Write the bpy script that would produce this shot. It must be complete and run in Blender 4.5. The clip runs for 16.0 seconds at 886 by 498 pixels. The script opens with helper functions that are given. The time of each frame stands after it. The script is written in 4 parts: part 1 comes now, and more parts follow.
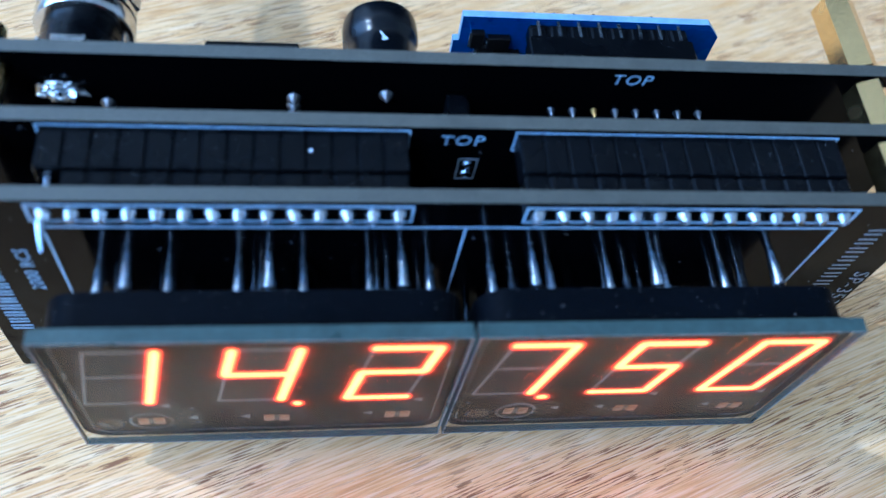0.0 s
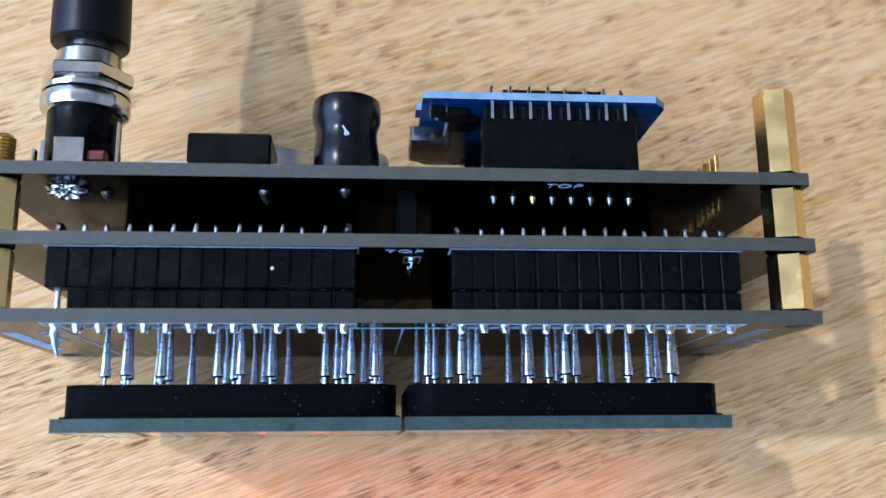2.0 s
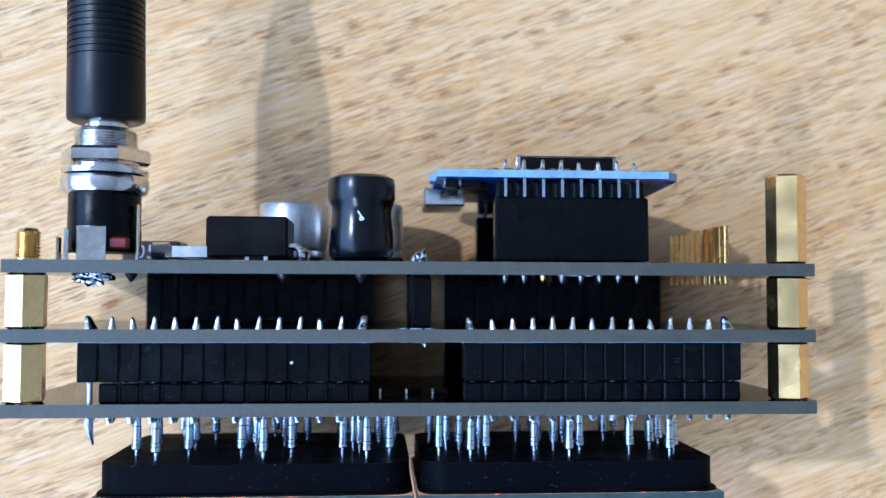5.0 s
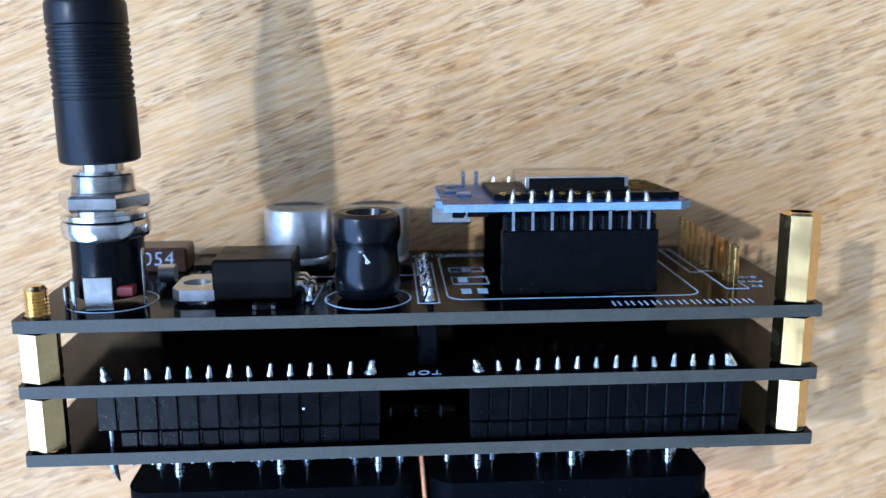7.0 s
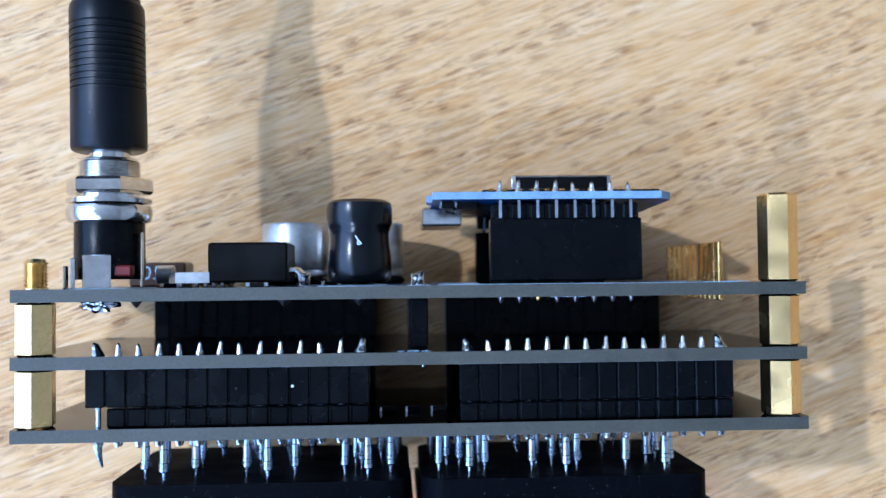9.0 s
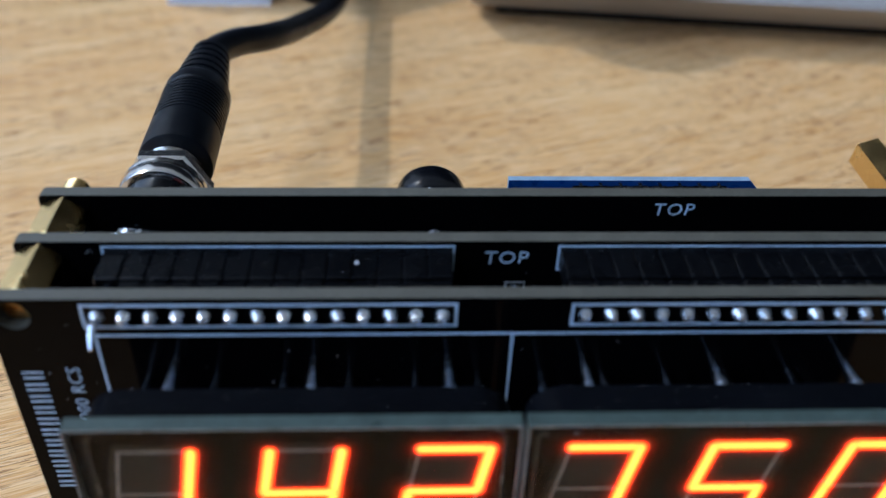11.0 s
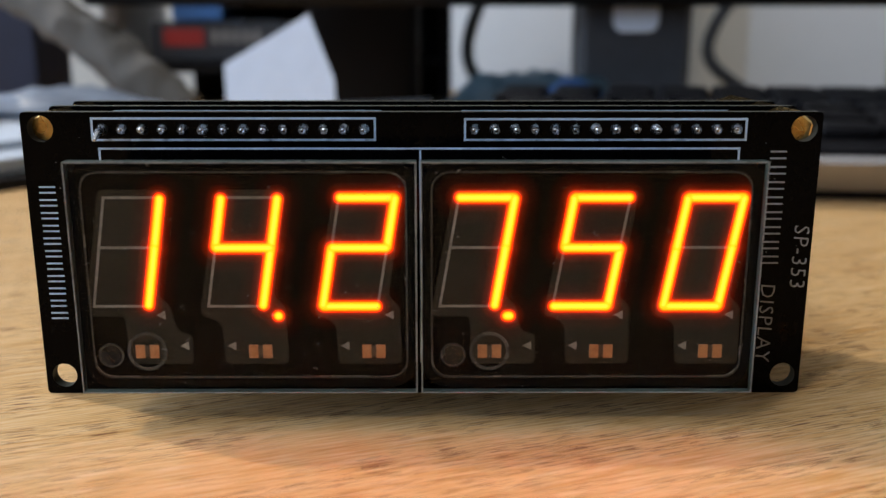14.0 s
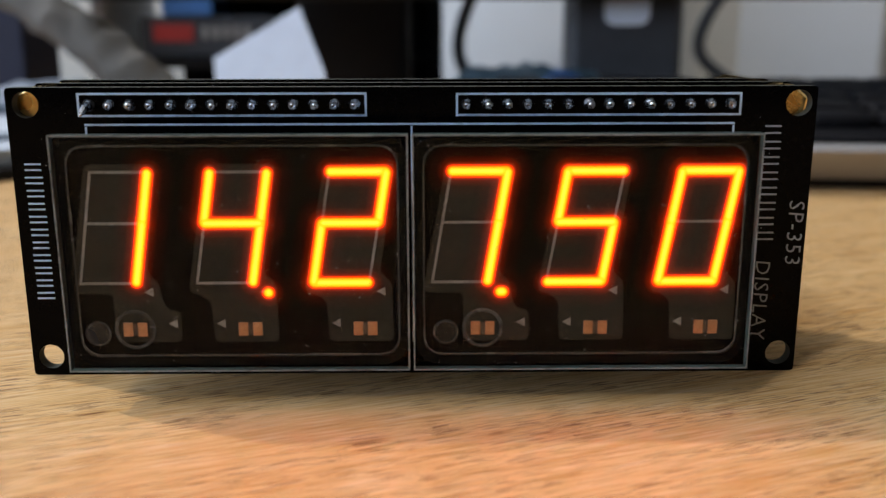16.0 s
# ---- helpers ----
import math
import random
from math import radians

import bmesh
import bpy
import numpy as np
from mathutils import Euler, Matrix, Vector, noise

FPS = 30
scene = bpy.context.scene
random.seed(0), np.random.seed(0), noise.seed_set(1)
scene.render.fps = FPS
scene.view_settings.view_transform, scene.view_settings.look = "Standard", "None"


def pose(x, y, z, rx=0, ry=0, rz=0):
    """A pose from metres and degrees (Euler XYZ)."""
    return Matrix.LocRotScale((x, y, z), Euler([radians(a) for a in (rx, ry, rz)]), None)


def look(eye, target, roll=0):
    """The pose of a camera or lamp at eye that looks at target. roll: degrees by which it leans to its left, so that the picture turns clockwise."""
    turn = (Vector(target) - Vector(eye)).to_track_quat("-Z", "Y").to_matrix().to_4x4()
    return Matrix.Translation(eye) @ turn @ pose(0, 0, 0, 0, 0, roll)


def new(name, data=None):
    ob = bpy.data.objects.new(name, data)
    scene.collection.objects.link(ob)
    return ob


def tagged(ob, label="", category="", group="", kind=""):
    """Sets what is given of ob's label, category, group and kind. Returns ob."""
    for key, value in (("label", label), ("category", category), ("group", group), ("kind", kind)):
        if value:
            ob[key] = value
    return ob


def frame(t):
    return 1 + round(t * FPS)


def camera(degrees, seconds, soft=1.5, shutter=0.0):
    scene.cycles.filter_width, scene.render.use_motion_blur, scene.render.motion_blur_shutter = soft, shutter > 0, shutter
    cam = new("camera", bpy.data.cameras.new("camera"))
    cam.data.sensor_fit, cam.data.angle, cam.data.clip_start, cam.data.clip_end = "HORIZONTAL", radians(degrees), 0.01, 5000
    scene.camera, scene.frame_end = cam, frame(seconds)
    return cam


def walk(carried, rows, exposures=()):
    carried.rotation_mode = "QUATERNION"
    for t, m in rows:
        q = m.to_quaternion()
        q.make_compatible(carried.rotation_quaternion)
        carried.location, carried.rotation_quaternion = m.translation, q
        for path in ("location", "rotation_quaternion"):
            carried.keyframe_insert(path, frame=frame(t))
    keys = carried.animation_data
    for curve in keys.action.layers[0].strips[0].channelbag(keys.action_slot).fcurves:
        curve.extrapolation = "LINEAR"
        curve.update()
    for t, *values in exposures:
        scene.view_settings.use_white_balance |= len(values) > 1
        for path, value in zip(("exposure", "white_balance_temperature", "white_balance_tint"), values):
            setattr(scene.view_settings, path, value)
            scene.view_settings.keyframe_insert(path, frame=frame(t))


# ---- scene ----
# lengths below are in centimetres; CM turns them into metres
CM = 0.01
cam = camera(51.4, 16.0, soft=1.35)
cam.data.dof.use_dof = True
cam.data.dof.focus_distance = 0.119
cam.data.dof.aperture_fstop = 20.0
PATH = [
    (0, (-1.637, -4.695, 11.156), (-1.334, -3.721, 9.436), 14.9),
    (0.5, (-1.355, -3.547, 11.426), (-1.049, -2.676, 9.651), 17.4),
    (1, (-0.976, -2.566, 12.084), (-0.732, -1.828, 10.241), 17.1),
    (1.5, (-0.656, -1.953, 13.129), (-0.449, -1.351, 11.233), 18.6),
    (2, (-0.468, -1.493, 14.388), (-0.299, -1.058, 12.443), 21.2),
    (2.5, (-0.496, -0.679, 14.663), (-0.352, -0.352, 12.695), 24.0),
    (3, (-0.975, 0.017, 14.769), (-0.815, 0.294, 12.794), 30.2),
    (3.5, (-0.92, 0.107, 14.826), (-0.761, 0.361, 12.848), 32.5),
    (5.8, (-0.386, 3.009, 15.233), (-0.252, 2.842, 13.244), -218.9),
    (6, (-0.39, 3.434, 15.05), (-0.249, 3.182, 13.07), -209.6),
    (6.5, (-0.505, 4.228, 15.259), (-0.374, 3.921, 13.287), -203.4),
    (7, (-0.410, 5.026, 14.771), (-0.297, 4.614, 12.817), -196.0),
    (7.5, (-0.343, 5.685, 14.684), (-0.234, 5.226, 12.741), -194.0),
    (8, (-0.302, 5.492, 14.470), (-0.202, 5.049, 12.522), -193.6),
    (8.5, (-0.271, 4.624, 15.183), (-0.167, 4.323, 13.208), -199.7),
    (8.7, (-0.217, 3.623, 15.576), (-0.113, 3.447, 13.587), -211.1),
    (10.8, (-0.858, -6.005, 10.238), (-0.791, -4.495, 8.928), 1.1),
    (11, (-1.122, -6.698, 9.461), (-1.026, -5.109, 8.249), 2.0),
    (11.5, (-0.823, -8.951, 7.753), (-0.794, -7.176, 6.832), 0.3),
    (12, (-0.439, -10.416, 6.41), (-0.439, -8.562, 5.659), -0.0),
    (12.5, (-0.165, -10.994, 5.417), (-0.165, -9.109, 4.75), 0.6),
    (13, (0.138, -11.401, 5.178), (0.143, -9.478, 4.627), 0.7),
    (13.5, (0.165, -11.591, 4.974), (0.176, -9.647, 4.504), 0.1),
    (14, (0.26, -11.634, 4.791), (0.265, -9.69, 4.324), 0.0),
    (14.5, (0.255, -11.671, 4.645), (0.262, -9.725, 4.183), 0.0),
    (15, (0.217, -11.654, 4.625), (0.23, -9.709, 4.158), 0.1),
    (15.5, (0.23, -11.63, 4.599), (0.241, -9.685, 4.133), -0.0),
    (16, (0.254, -11.569, 4.466), (0.277, -9.624, 4.0), -0.1),
]
# the clip's camera darkens and warms its picture once it faces the lit digits
EXPOSURES = [(0.0, -0.15, 4000, 3), (0.5, -0.08, 4800, 8), (1.0, -0.62, 5200, 9), (1.6, -0.56, 5100, 9), (2.3, -0.3, 4700, 9), (3.5, -0.18, 4400, 9), (8.7, -0.23, 4400, 9), (10.8, -0.78, 5200, 9), (11.5, -0.74, 5500, 9), (12.1, -0.78, 6400, 10), (12.5, -0.96, 6500, 10), (13.5, -0.84, 6400, 10), (16.0, -0.82, 6400, 10)]
walk(cam, [(t, look([v * CM for v in eye], [v * CM for v in target], roll)) for t, eye, target, roll in PATH],
     EXPOSURES)

# ---- light: a sunny window on the left, sky outside ----
world = bpy.data.worlds.new("sky")
scene.world = world
world.use_nodes = True
wn = world.node_tree
sky = wn.nodes.new("ShaderNodeTexSky")
sky.sky_type = "NISHITA"
sky.sun_disc = False
SUN_WAY = Vector((0.76, -0.34, -1.0)).normalized()
sky.sun_elevation = math.asin(-SUN_WAY.z)
sky.sun_rotation = math.atan2(-SUN_WAY.x, -SUN_WAY.y)
wn.links.new(sky.outputs["Color"], wn.nodes["Background"].inputs["Color"])
wn.nodes["Background"].inputs["Strength"].default_value = 0.12
sun_data = bpy.data.lights.new("sun", "SUN")
sun_data.energy, sun_data.angle, sun_data.color = 2.1, radians(1.6), (1.0, 0.87, 0.70)
sun = new("sun", sun_data)
sun.rotation_euler = SUN_WAY.to_track_quat("-Z", "Y").to_euler()
win_data = bpy.data.lights.new("window_light", "AREA")
win_data.shape, win_data.size, win_data.size_y = "RECTANGLE", 2.1, 1.35
win_data.energy, win_data.color = 46.0, (0.66, 0.79, 1.0)
win_lamp = new("window_light", win_data)
win_lamp.matrix_world = look((-1.08, -0.15, 0.98), (0.2, 0.35, 0.3))
bulb_data = bpy.data.lights.new("ceiling_bulb", "AREA")
bulb_data.shape, bulb_data.size = "DISK", 0.08
bulb_data.energy, bulb_data.color = 16.0, (1.0, 0.90, 0.76)
bulb = new("ceiling_bulb", bulb_data)
bulb.matrix_world = look((-0.95, -1.04, 2.06), (0.0, 0.03, 0.0))


# ---- materials ----
def nodes_of(name):
    m = bpy.data.materials.new(name)
    m.use_nodes = True
    t = m.node_tree
    return m, t, t.nodes["Principled BSDF"]


def mapped(t, scale, turn=0.0):
    g = t.nodes.new("ShaderNodeNewGeometry")
    mp = t.nodes.new("ShaderNodeMapping")
    mp.vector_type = "TEXTURE" if turn else "POINT"
    mp.inputs["Rotation"].default_value = (0, 0, radians(turn))
    if turn:
        mp2 = t.nodes.new("ShaderNodeMapping")
        t.links.new(g.outputs["Position"], mp.inputs["Vector"])
        t.links.new(mp.outputs["Vector"], mp2.inputs["Vector"])
        mp = mp2
    else:
        t.links.new(g.outputs["Position"], mp.inputs["Vector"])
    mp.inputs["Scale"].default_value = scale
    return mp.outputs["Vector"]


def noise_of(t, vec, detail=3.0, rough=0.55, scale=1.0):
    n = t.nodes.new("ShaderNodeTexNoise")
    n.inputs["Scale"].default_value, n.inputs["Detail"].default_value, n.inputs["Roughness"].default_value = scale, detail, rough
    t.links.new(vec, n.inputs["Vector"])
    return n.outputs["Fac"]


def ramp_of(t, fac, stops):
    r = t.nodes.new("ShaderNodeValToRGB")
    e = r.color_ramp.elements
    while len(e) < len(stops):
        e.new(0.5)
    for el, (p, c) in zip(e, stops):
        el.position, el.color = p, (*c, 1) if len(c) == 3 else c
    t.links.new(fac, r.inputs["Fac"])
    return r.outputs["Color"]


def mix_of(t, fac, a, b, mode="MIX"):
    m = t.nodes.new("ShaderNodeMix")
    m.data_type, m.blend_type = "RGBA", mode
    for sock, v in ((m.inputs["Factor"], fac), (m.inputs["A"], a), (m.inputs["B"], b)):
        if isinstance(v, (int, float)):
            sock.default_value = v
        elif isinstance(v, tuple):
            sock.default_value = (*v, 1)
        else:
            t.links.new(v, sock)
    return m.outputs["Result"]


def bump_of(t, p, height, strength, dist):
    b = t.nodes.new("ShaderNodeBump")
    b.inputs["Strength"].default_value, b.inputs["Distance"].default_value = strength, dist
    t.links.new(height, b.inputs["Height"])
    t.links.new(b.outputs["Normal"], p.inputs["Normal"])


def simple(name, col, rough=0.5, metal=0.0, grain=900.0, vary=0.25, bump=0.12, coat=0.0, dust=0.0, shine=0.5):
    """A surface with grain at two scales; dust: pale specks, a share of the surface."""
    m, t, p = nodes_of(name)
    v = mapped(t, (grain, grain, grain))
    a, b = noise_of(t, v, 4.0), noise_of(t, v, 2.0, scale=0.12)
    f = mix_of(t, 0.5, a, b)
    lo, hi = [tuple(min(1, c * k) for c in col) for k in (1 - vary, 1 + vary)]
    c = ramp_of(t, f, [(0.3, lo), (0.7, hi)])
    if dust:
        s = noise_of(t, v, 1.0, scale=4.2)
        c = mix_of(t, ramp_of(t, s, [(0.80 - dust, (0, 0, 0)), (0.84 - dust, (1, 1, 1))]), c, (0.45, 0.46, 0.48))
    t.links.new(c, p.inputs["Base Color"])
    p.inputs["Metallic"].default_value = metal
    t.links.new(ramp_of(t, b, [(0.3, (rough * 0.8,) * 3), (0.7, (min(1, rough * 1.2),) * 3)]), p.inputs["Roughness"])
    p.inputs["Coat Weight"].default_value = coat
    p.inputs["Specular IOR Level"].default_value = shine
    bump_of(t, p, a, bump, 0.0001)
    return m


def wood_surface():
    m, t, p = nodes_of("oak_laminate")
    turn = 20.0
    broad = noise_of(t, mapped(t, (7, 60, 20), turn), 3.0, 0.55)
    streak = noise_of(t, mapped(t, (22, 460, 40), turn), 4.0, 0.6)
    fibre = noise_of(t, mapped(t, (110, 3600, 200), turn), 2.0, 0.6)
    pore = noise_of(t, mapped(t, (210, 5600, 100), turn), 1.0, 0.5)
    patch = noise_of(t, mapped(t, (22, 170, 30), turn), 2.0, 0.5)
    base = ramp_of(t, broad, [(0.30, (0.66, 0.385, 0.145)), (0.5, (0.71, 0.44, 0.18)), (0.70, (0.74, 0.50, 0.235))])
    base = mix_of(t, ramp_of(t, streak, [(0.46, (0, 0, 0)), (0.66, (0.7, 0.7, 0.7))]), base, (0.58, 0.30, 0.085))
    base = mix_of(t, ramp_of(t, fibre, [(0.36, (0.6, 0.6, 0.6)), (0.54, (0, 0, 0))]), base, (0.79, 0.60, 0.37))
    base = mix_of(t, ramp_of(t, fibre, [(0.55, (0, 0, 0)), (0.68, (0.55, 0.55, 0.55))]), base, (0.45, 0.22, 0.065))
    where = mix_of(t, 1.0, ramp_of(t, pore, [(0.575, (0, 0, 0)), (0.592, (1, 1, 1))]), ramp_of(t, patch, [(0.36, (0.15, 0.15, 0.15)), (0.56, (1, 1, 1))]), "MULTIPLY")
    base = mix_of(t, where, base, (0.23, 0.105, 0.038))
    t.links.new(base, p.inputs["Base Color"])
    t.links.new(ramp_of(t, streak, [(0.3, (0.40,) * 3), (0.7, (0.52,) * 3)]), p.inputs["Roughness"])
    p.inputs["Specular IOR Level"].default_value = 0.16
    bump_of(t, p, pore, 0.10, 0.0002)
    return m


def clear_glass(name, tint, rough):
    m, t, p = nodes_of(name)
    v = mapped(t, (300, 300, 300))
    p.inputs["Base Color"].default_value = (*tint, 1)
    p.inputs["Transmission Weight"].default_value = 1.0
    p.inputs["IOR"].default_value = 1.13
    t.links.new(ramp_of(t, noise_of(t, v, 4.0), [(0.4, (rough,) * 3), (0.75, (rough + 0.05,) * 3)]), p.inputs["Roughness"])
    return m


def neon_glow():
    """The glow of the gas over a lit cathode: brightest along its middle; the faint outer range paints its bloom."""
    m, t, p = nodes_of("neon_glow")
    t.nodes.remove(p)
    a = t.nodes.new("ShaderNodeAttribute")
    a.attribute_name = "glow"
    e = t.nodes.new("ShaderNodeEmission")
    tr = t.nodes.new("ShaderNodeBsdfTransparent")
    mx = t.nodes.new("ShaderNodeMixShader")
    t.links.new(ramp_of(t, a.outputs["Fac"], [(0.0, (1.0, 0.048, 0.0)), (0.5, (1.0, 0.040, 0.0)), (0.72, (1.0, 0.040, 0.0)), (0.88, (1.0, 0.050, 0.0003)), (1.0, (1.0, 0.098, 0.005))]), e.inputs["Color"])
    e.inputs["Strength"].default_value = 26.0
    # the low alphas paint a bloom halo beyond the gas itself
    t.links.new(ramp_of(t, a.outputs["Fac"], [(0.0, (0, 0, 0)), (0.20, (0.0008,) * 3), (0.42, (0.006,) * 3), (0.58, (0.022,) * 3), (0.74, (0.20,) * 3), (0.86, (1, 1, 1))]), mx.inputs["Fac"])
    t.links.new(tr.outputs["BSDF"], mx.inputs[1])
    t.links.new(e.outputs["Emission"], mx.inputs[2])
    t.links.new(mx.outputs["Shader"], t.nodes["Material Output"].inputs["Surface"])
    return m


OAK = wood_surface()
MASK = simple("black_solder_mask", (0.0012, 0.0012, 0.0016), 0.12, grain=1500, bump=0.02, shine=0.05)
FR4 = simple("board_edge_laminate", (0.066, 0.064, 0.050), 0.75, grain=4000, vary=0.35, bump=0.5)
# white print, with the cool tint of window daylight put into its colour
INK = simple("blue_tinted_silkscreen", (0.46, 0.60, 0.78), 0.6, grain=3000, vary=0.15)
DIM_INK = simple("grey_silkscreen", (0.26, 0.27, 0.29), 0.6, grain=3000, vary=0.15)
TIN = simple("bright_solder", (0.66, 0.69, 0.73), 0.24, 1.0, grain=2500, bump=0.35)
STEEL = simple("tinned_pin", (0.55, 0.60, 0.68), 0.22, 1.0, grain=3000, bump=0.3)
NICKEL = simple("nickel_plate", (0.70, 0.69, 0.67), 0.18, 1.0, grain=1500, bump=0.1)
BRASS = simple("brass", (0.83, 0.60, 0.25), 0.24, 1.0, grain=1800, bump=0.2, vary=0.15)
GOLD = simple("gold_plate", (0.72, 0.46, 0.14), 0.25, 1.0, grain=2500, bump=0.1)
SHIELD = simple("polished_shield_metal", (0.62, 0.61, 0.60), 0.14, 1.0, grain=1500, bump=0.05)
ALU = simple("brushed_aluminium", (0.56, 0.57, 0.58), 0.38, 1.0, grain=1200, bump=0.1)
PLASTIC = simple("black_plastic", (0.0018, 0.0021, 0.0029), 0.27, grain=1800, vary=0.4, dust=0.03, bump=0.25, shine=0.13)
RUBBER = simple("black_rubber", (0.0022, 0.0033, 0.0055), 0.38, grain=1600, vary=0.3, dust=0.01, shine=0.24)
SHRINK = simple("black_heat_shrink", (0.0022, 0.0028, 0.0045), 0.24, grain=1400, vary=0.3, shine=0.32)
POTTING = simple("black_potting", (0.0016, 0.0020, 0.0032), 0.55, grain=1300, vary=0.4, bump=0.3, dust=0.05, shine=0.03)
CERAMIC = simple("dark_tube_plate", (0.0030, 0.0019, 0.0015), 0.6, grain=900, vary=0.3, shine=0.02)
FRAME_BLACK = simple("dark_tube_frame", (0.0022, 0.0020, 0.0020), 0.5, grain=900, vary=0.3, shine=0.03)
PAD = simple("grey_brown_electrode", (0.030, 0.024, 0.017), 0.6, grain=900, vary=0.2, shine=0.03)
WIRE = simple("pale_cathode_edge", (0.19, 0.165, 0.14), 0.45, grain=3000, vary=0.5)
COPPER = simple("copper_chip", (0.40, 0.17, 0.07), 0.42, 0.3, grain=2500, vary=0.3)
GLASS = clear_glass("display_glass", (0.93, 0.95, 0.94), 0.005)
GLASS_EDGE = simple("ground_glass_edge", (0.040, 0.060, 0.055), 0.34, grain=1500, vary=0.4, bump=0.3)
SEAL = simple("grey_glass_frit", (0.045, 0.042, 0.04), 0.25, grain=1500, vary=0.25)
GLOW = neon_glow()
BLUE_MASK = simple("blue_solder_mask", (0.008, 0.045, 0.20), 0.30, grain=1500, bump=0.05, shine=0.25)
BLUE_EDGE = simple("pale_board_edge", (0.22, 0.32, 0.44), 0.6, grain=3000)
CHIP = simple("chip_epoxy", (0.0042, 0.0038, 0.0037), 0.40, grain=2500, vary=0.3, shine=0.12)
BROWN_CAP = simple("brown_film_capacitor", (0.055, 0.027, 0.014), 0.35, grain=900)
RED_PLASTIC = simple("dark_red_insulator", (0.20, 0.02, 0.02), 0.4, grain=900)
WHITE_PAPER = simple("white_paper", (0.72, 0.78, 0.88), 0.8, grain=120, vary=0.06)
OLD_PAPER = simple("grey_white_paper", (0.60, 0.66, 0.74), 0.8, grain=120, vary=0.1)
KEY_BLACK = simple("keyboard_black", (0.006, 0.006, 0.0075), 0.55, grain=300, vary=0.3, shine=0.2)
SILVER = simple("silver_plastic", (0.34, 0.33, 0.32), 0.45, grain=120, vary=0.08)
DARK_GREY = simple("dark_grey_plastic", (0.040, 0.046, 0.056), 0.5, grain=150, vary=0.2)
WALL_PAINT = simple("cream_wall_paint", (0.80, 0.75, 0.66), 0.85, grain=30, vary=0.04)
CEIL_PAINT = simple("white_ceiling_paint", (0.84, 0.84, 0.82), 0.9, grain=30, vary=0.03)
CARPET = simple("grey_carpet", (0.16, 0.15, 0.14), 0.95, grain=200, vary=0.3)
GREEN_BAG = simple("green_plastic_bag", (0.03, 0.13, 0.05), 0.35, grain=60, vary=0.5)
BLUE_BAG = simple("blue_plastic", (0.05, 0.16, 0.42), 0.4, grain=60, vary=0.4)
RED_CARD = simple("red_card", (0.42, 0.03, 0.025), 0.6, grain=80, vary=0.2)
# pale grey that paints the bright highlight on the glass edges
EDGE_HIGHLIGHT = simple("pale_edge_highlight", (0.20, 0.215, 0.22), 0.3, grain=2600, vary=0.8, bump=0.4)
# darker copy of the solder; shadow between the boards is in its colour
SHADED_TIN = simple("shaded_solder", (0.20, 0.20, 0.21), 0.35, 1.0, grain=2500, bump=0.35)
TEAL_PLASTIC = simple("teal_film", (0.05, 0.10, 0.14), 0.35, grain=60, vary=0.4)
OLIVE = simple("olive_cloth", (0.10, 0.11, 0.03), 0.8, grain=60, vary=0.4)
GREY_FILM = simple("grey_white_film", (0.20, 0.235, 0.29), 0.4, grain=60, vary=0.5)
NAVY = simple("navy_card", (0.012, 0.018, 0.045), 0.6, grain=60, vary=0.3)
DUST = simple("pale_dust", (0.22, 0.22, 0.22), 0.9, grain=3000, vary=0.5)
# dark brown for the unseen wall, to keep bounce and reflections low
SHADE_WALL = simple("dark_unseen_wall", (0.075, 0.058, 0.045), 0.8, grain=25, vary=0.3)
CLOTH = simple("beige_cloth", (0.13, 0.12, 0.105), 0.9, grain=70, vary=0.3)


# ---- mesh helpers (centimetres) ----
WORLD_ORIGIN = {}


def finish(name, bm, mats, origin=None):
    pts = [v.co for v in bm.verts]
    if origin is None:
        lo = [min(p[i] for p in pts) for i in range(3)]
        hi = [max(p[i] for p in pts) for i in range(3)]
        origin = Vector([(a + b) / 2 for a, b in zip(lo, hi)])
    for v in bm.verts:
        v.co = (v.co - origin) * CM
    bm.normal_update()
    me = bpy.data.meshes.new(name)
    bm.to_mesh(me)
    bm.free()
    for m in mats if isinstance(mats, (list, tuple)) else [mats]:
        me.materials.append(m)
    me.polygons.foreach_set("use_smooth", [True] * len(me.polygons))
    me.set_sharp_from_angle(angle=radians(33))
    return me, origin * CM


def put(name, me, at, parent=None, label=""):
    ob = new(name, me)
    WORLD_ORIGIN[ob] = Vector(at)
    if parent:
        ob.parent = parent
        ob.location = Vector(at) - WORLD_ORIGIN[parent]
    else:
        ob.location = at
    return tagged(ob, label) if label else ob


def part(name, bm, mats, parent=None, label="", origin=None):
    me, at = finish(name, bm, mats, origin)
    return put(name, me, at, parent, label)


def base(name, x, y, z, label, category, group="", kind=""):
    ob = new(name)
    ob.empty_display_size = 0.01
    ob.location = (x * CM, y * CM, z * CM)
    WORLD_ORIGIN[ob] = Vector(ob.location)
    return tagged(ob, label, category, group, kind)


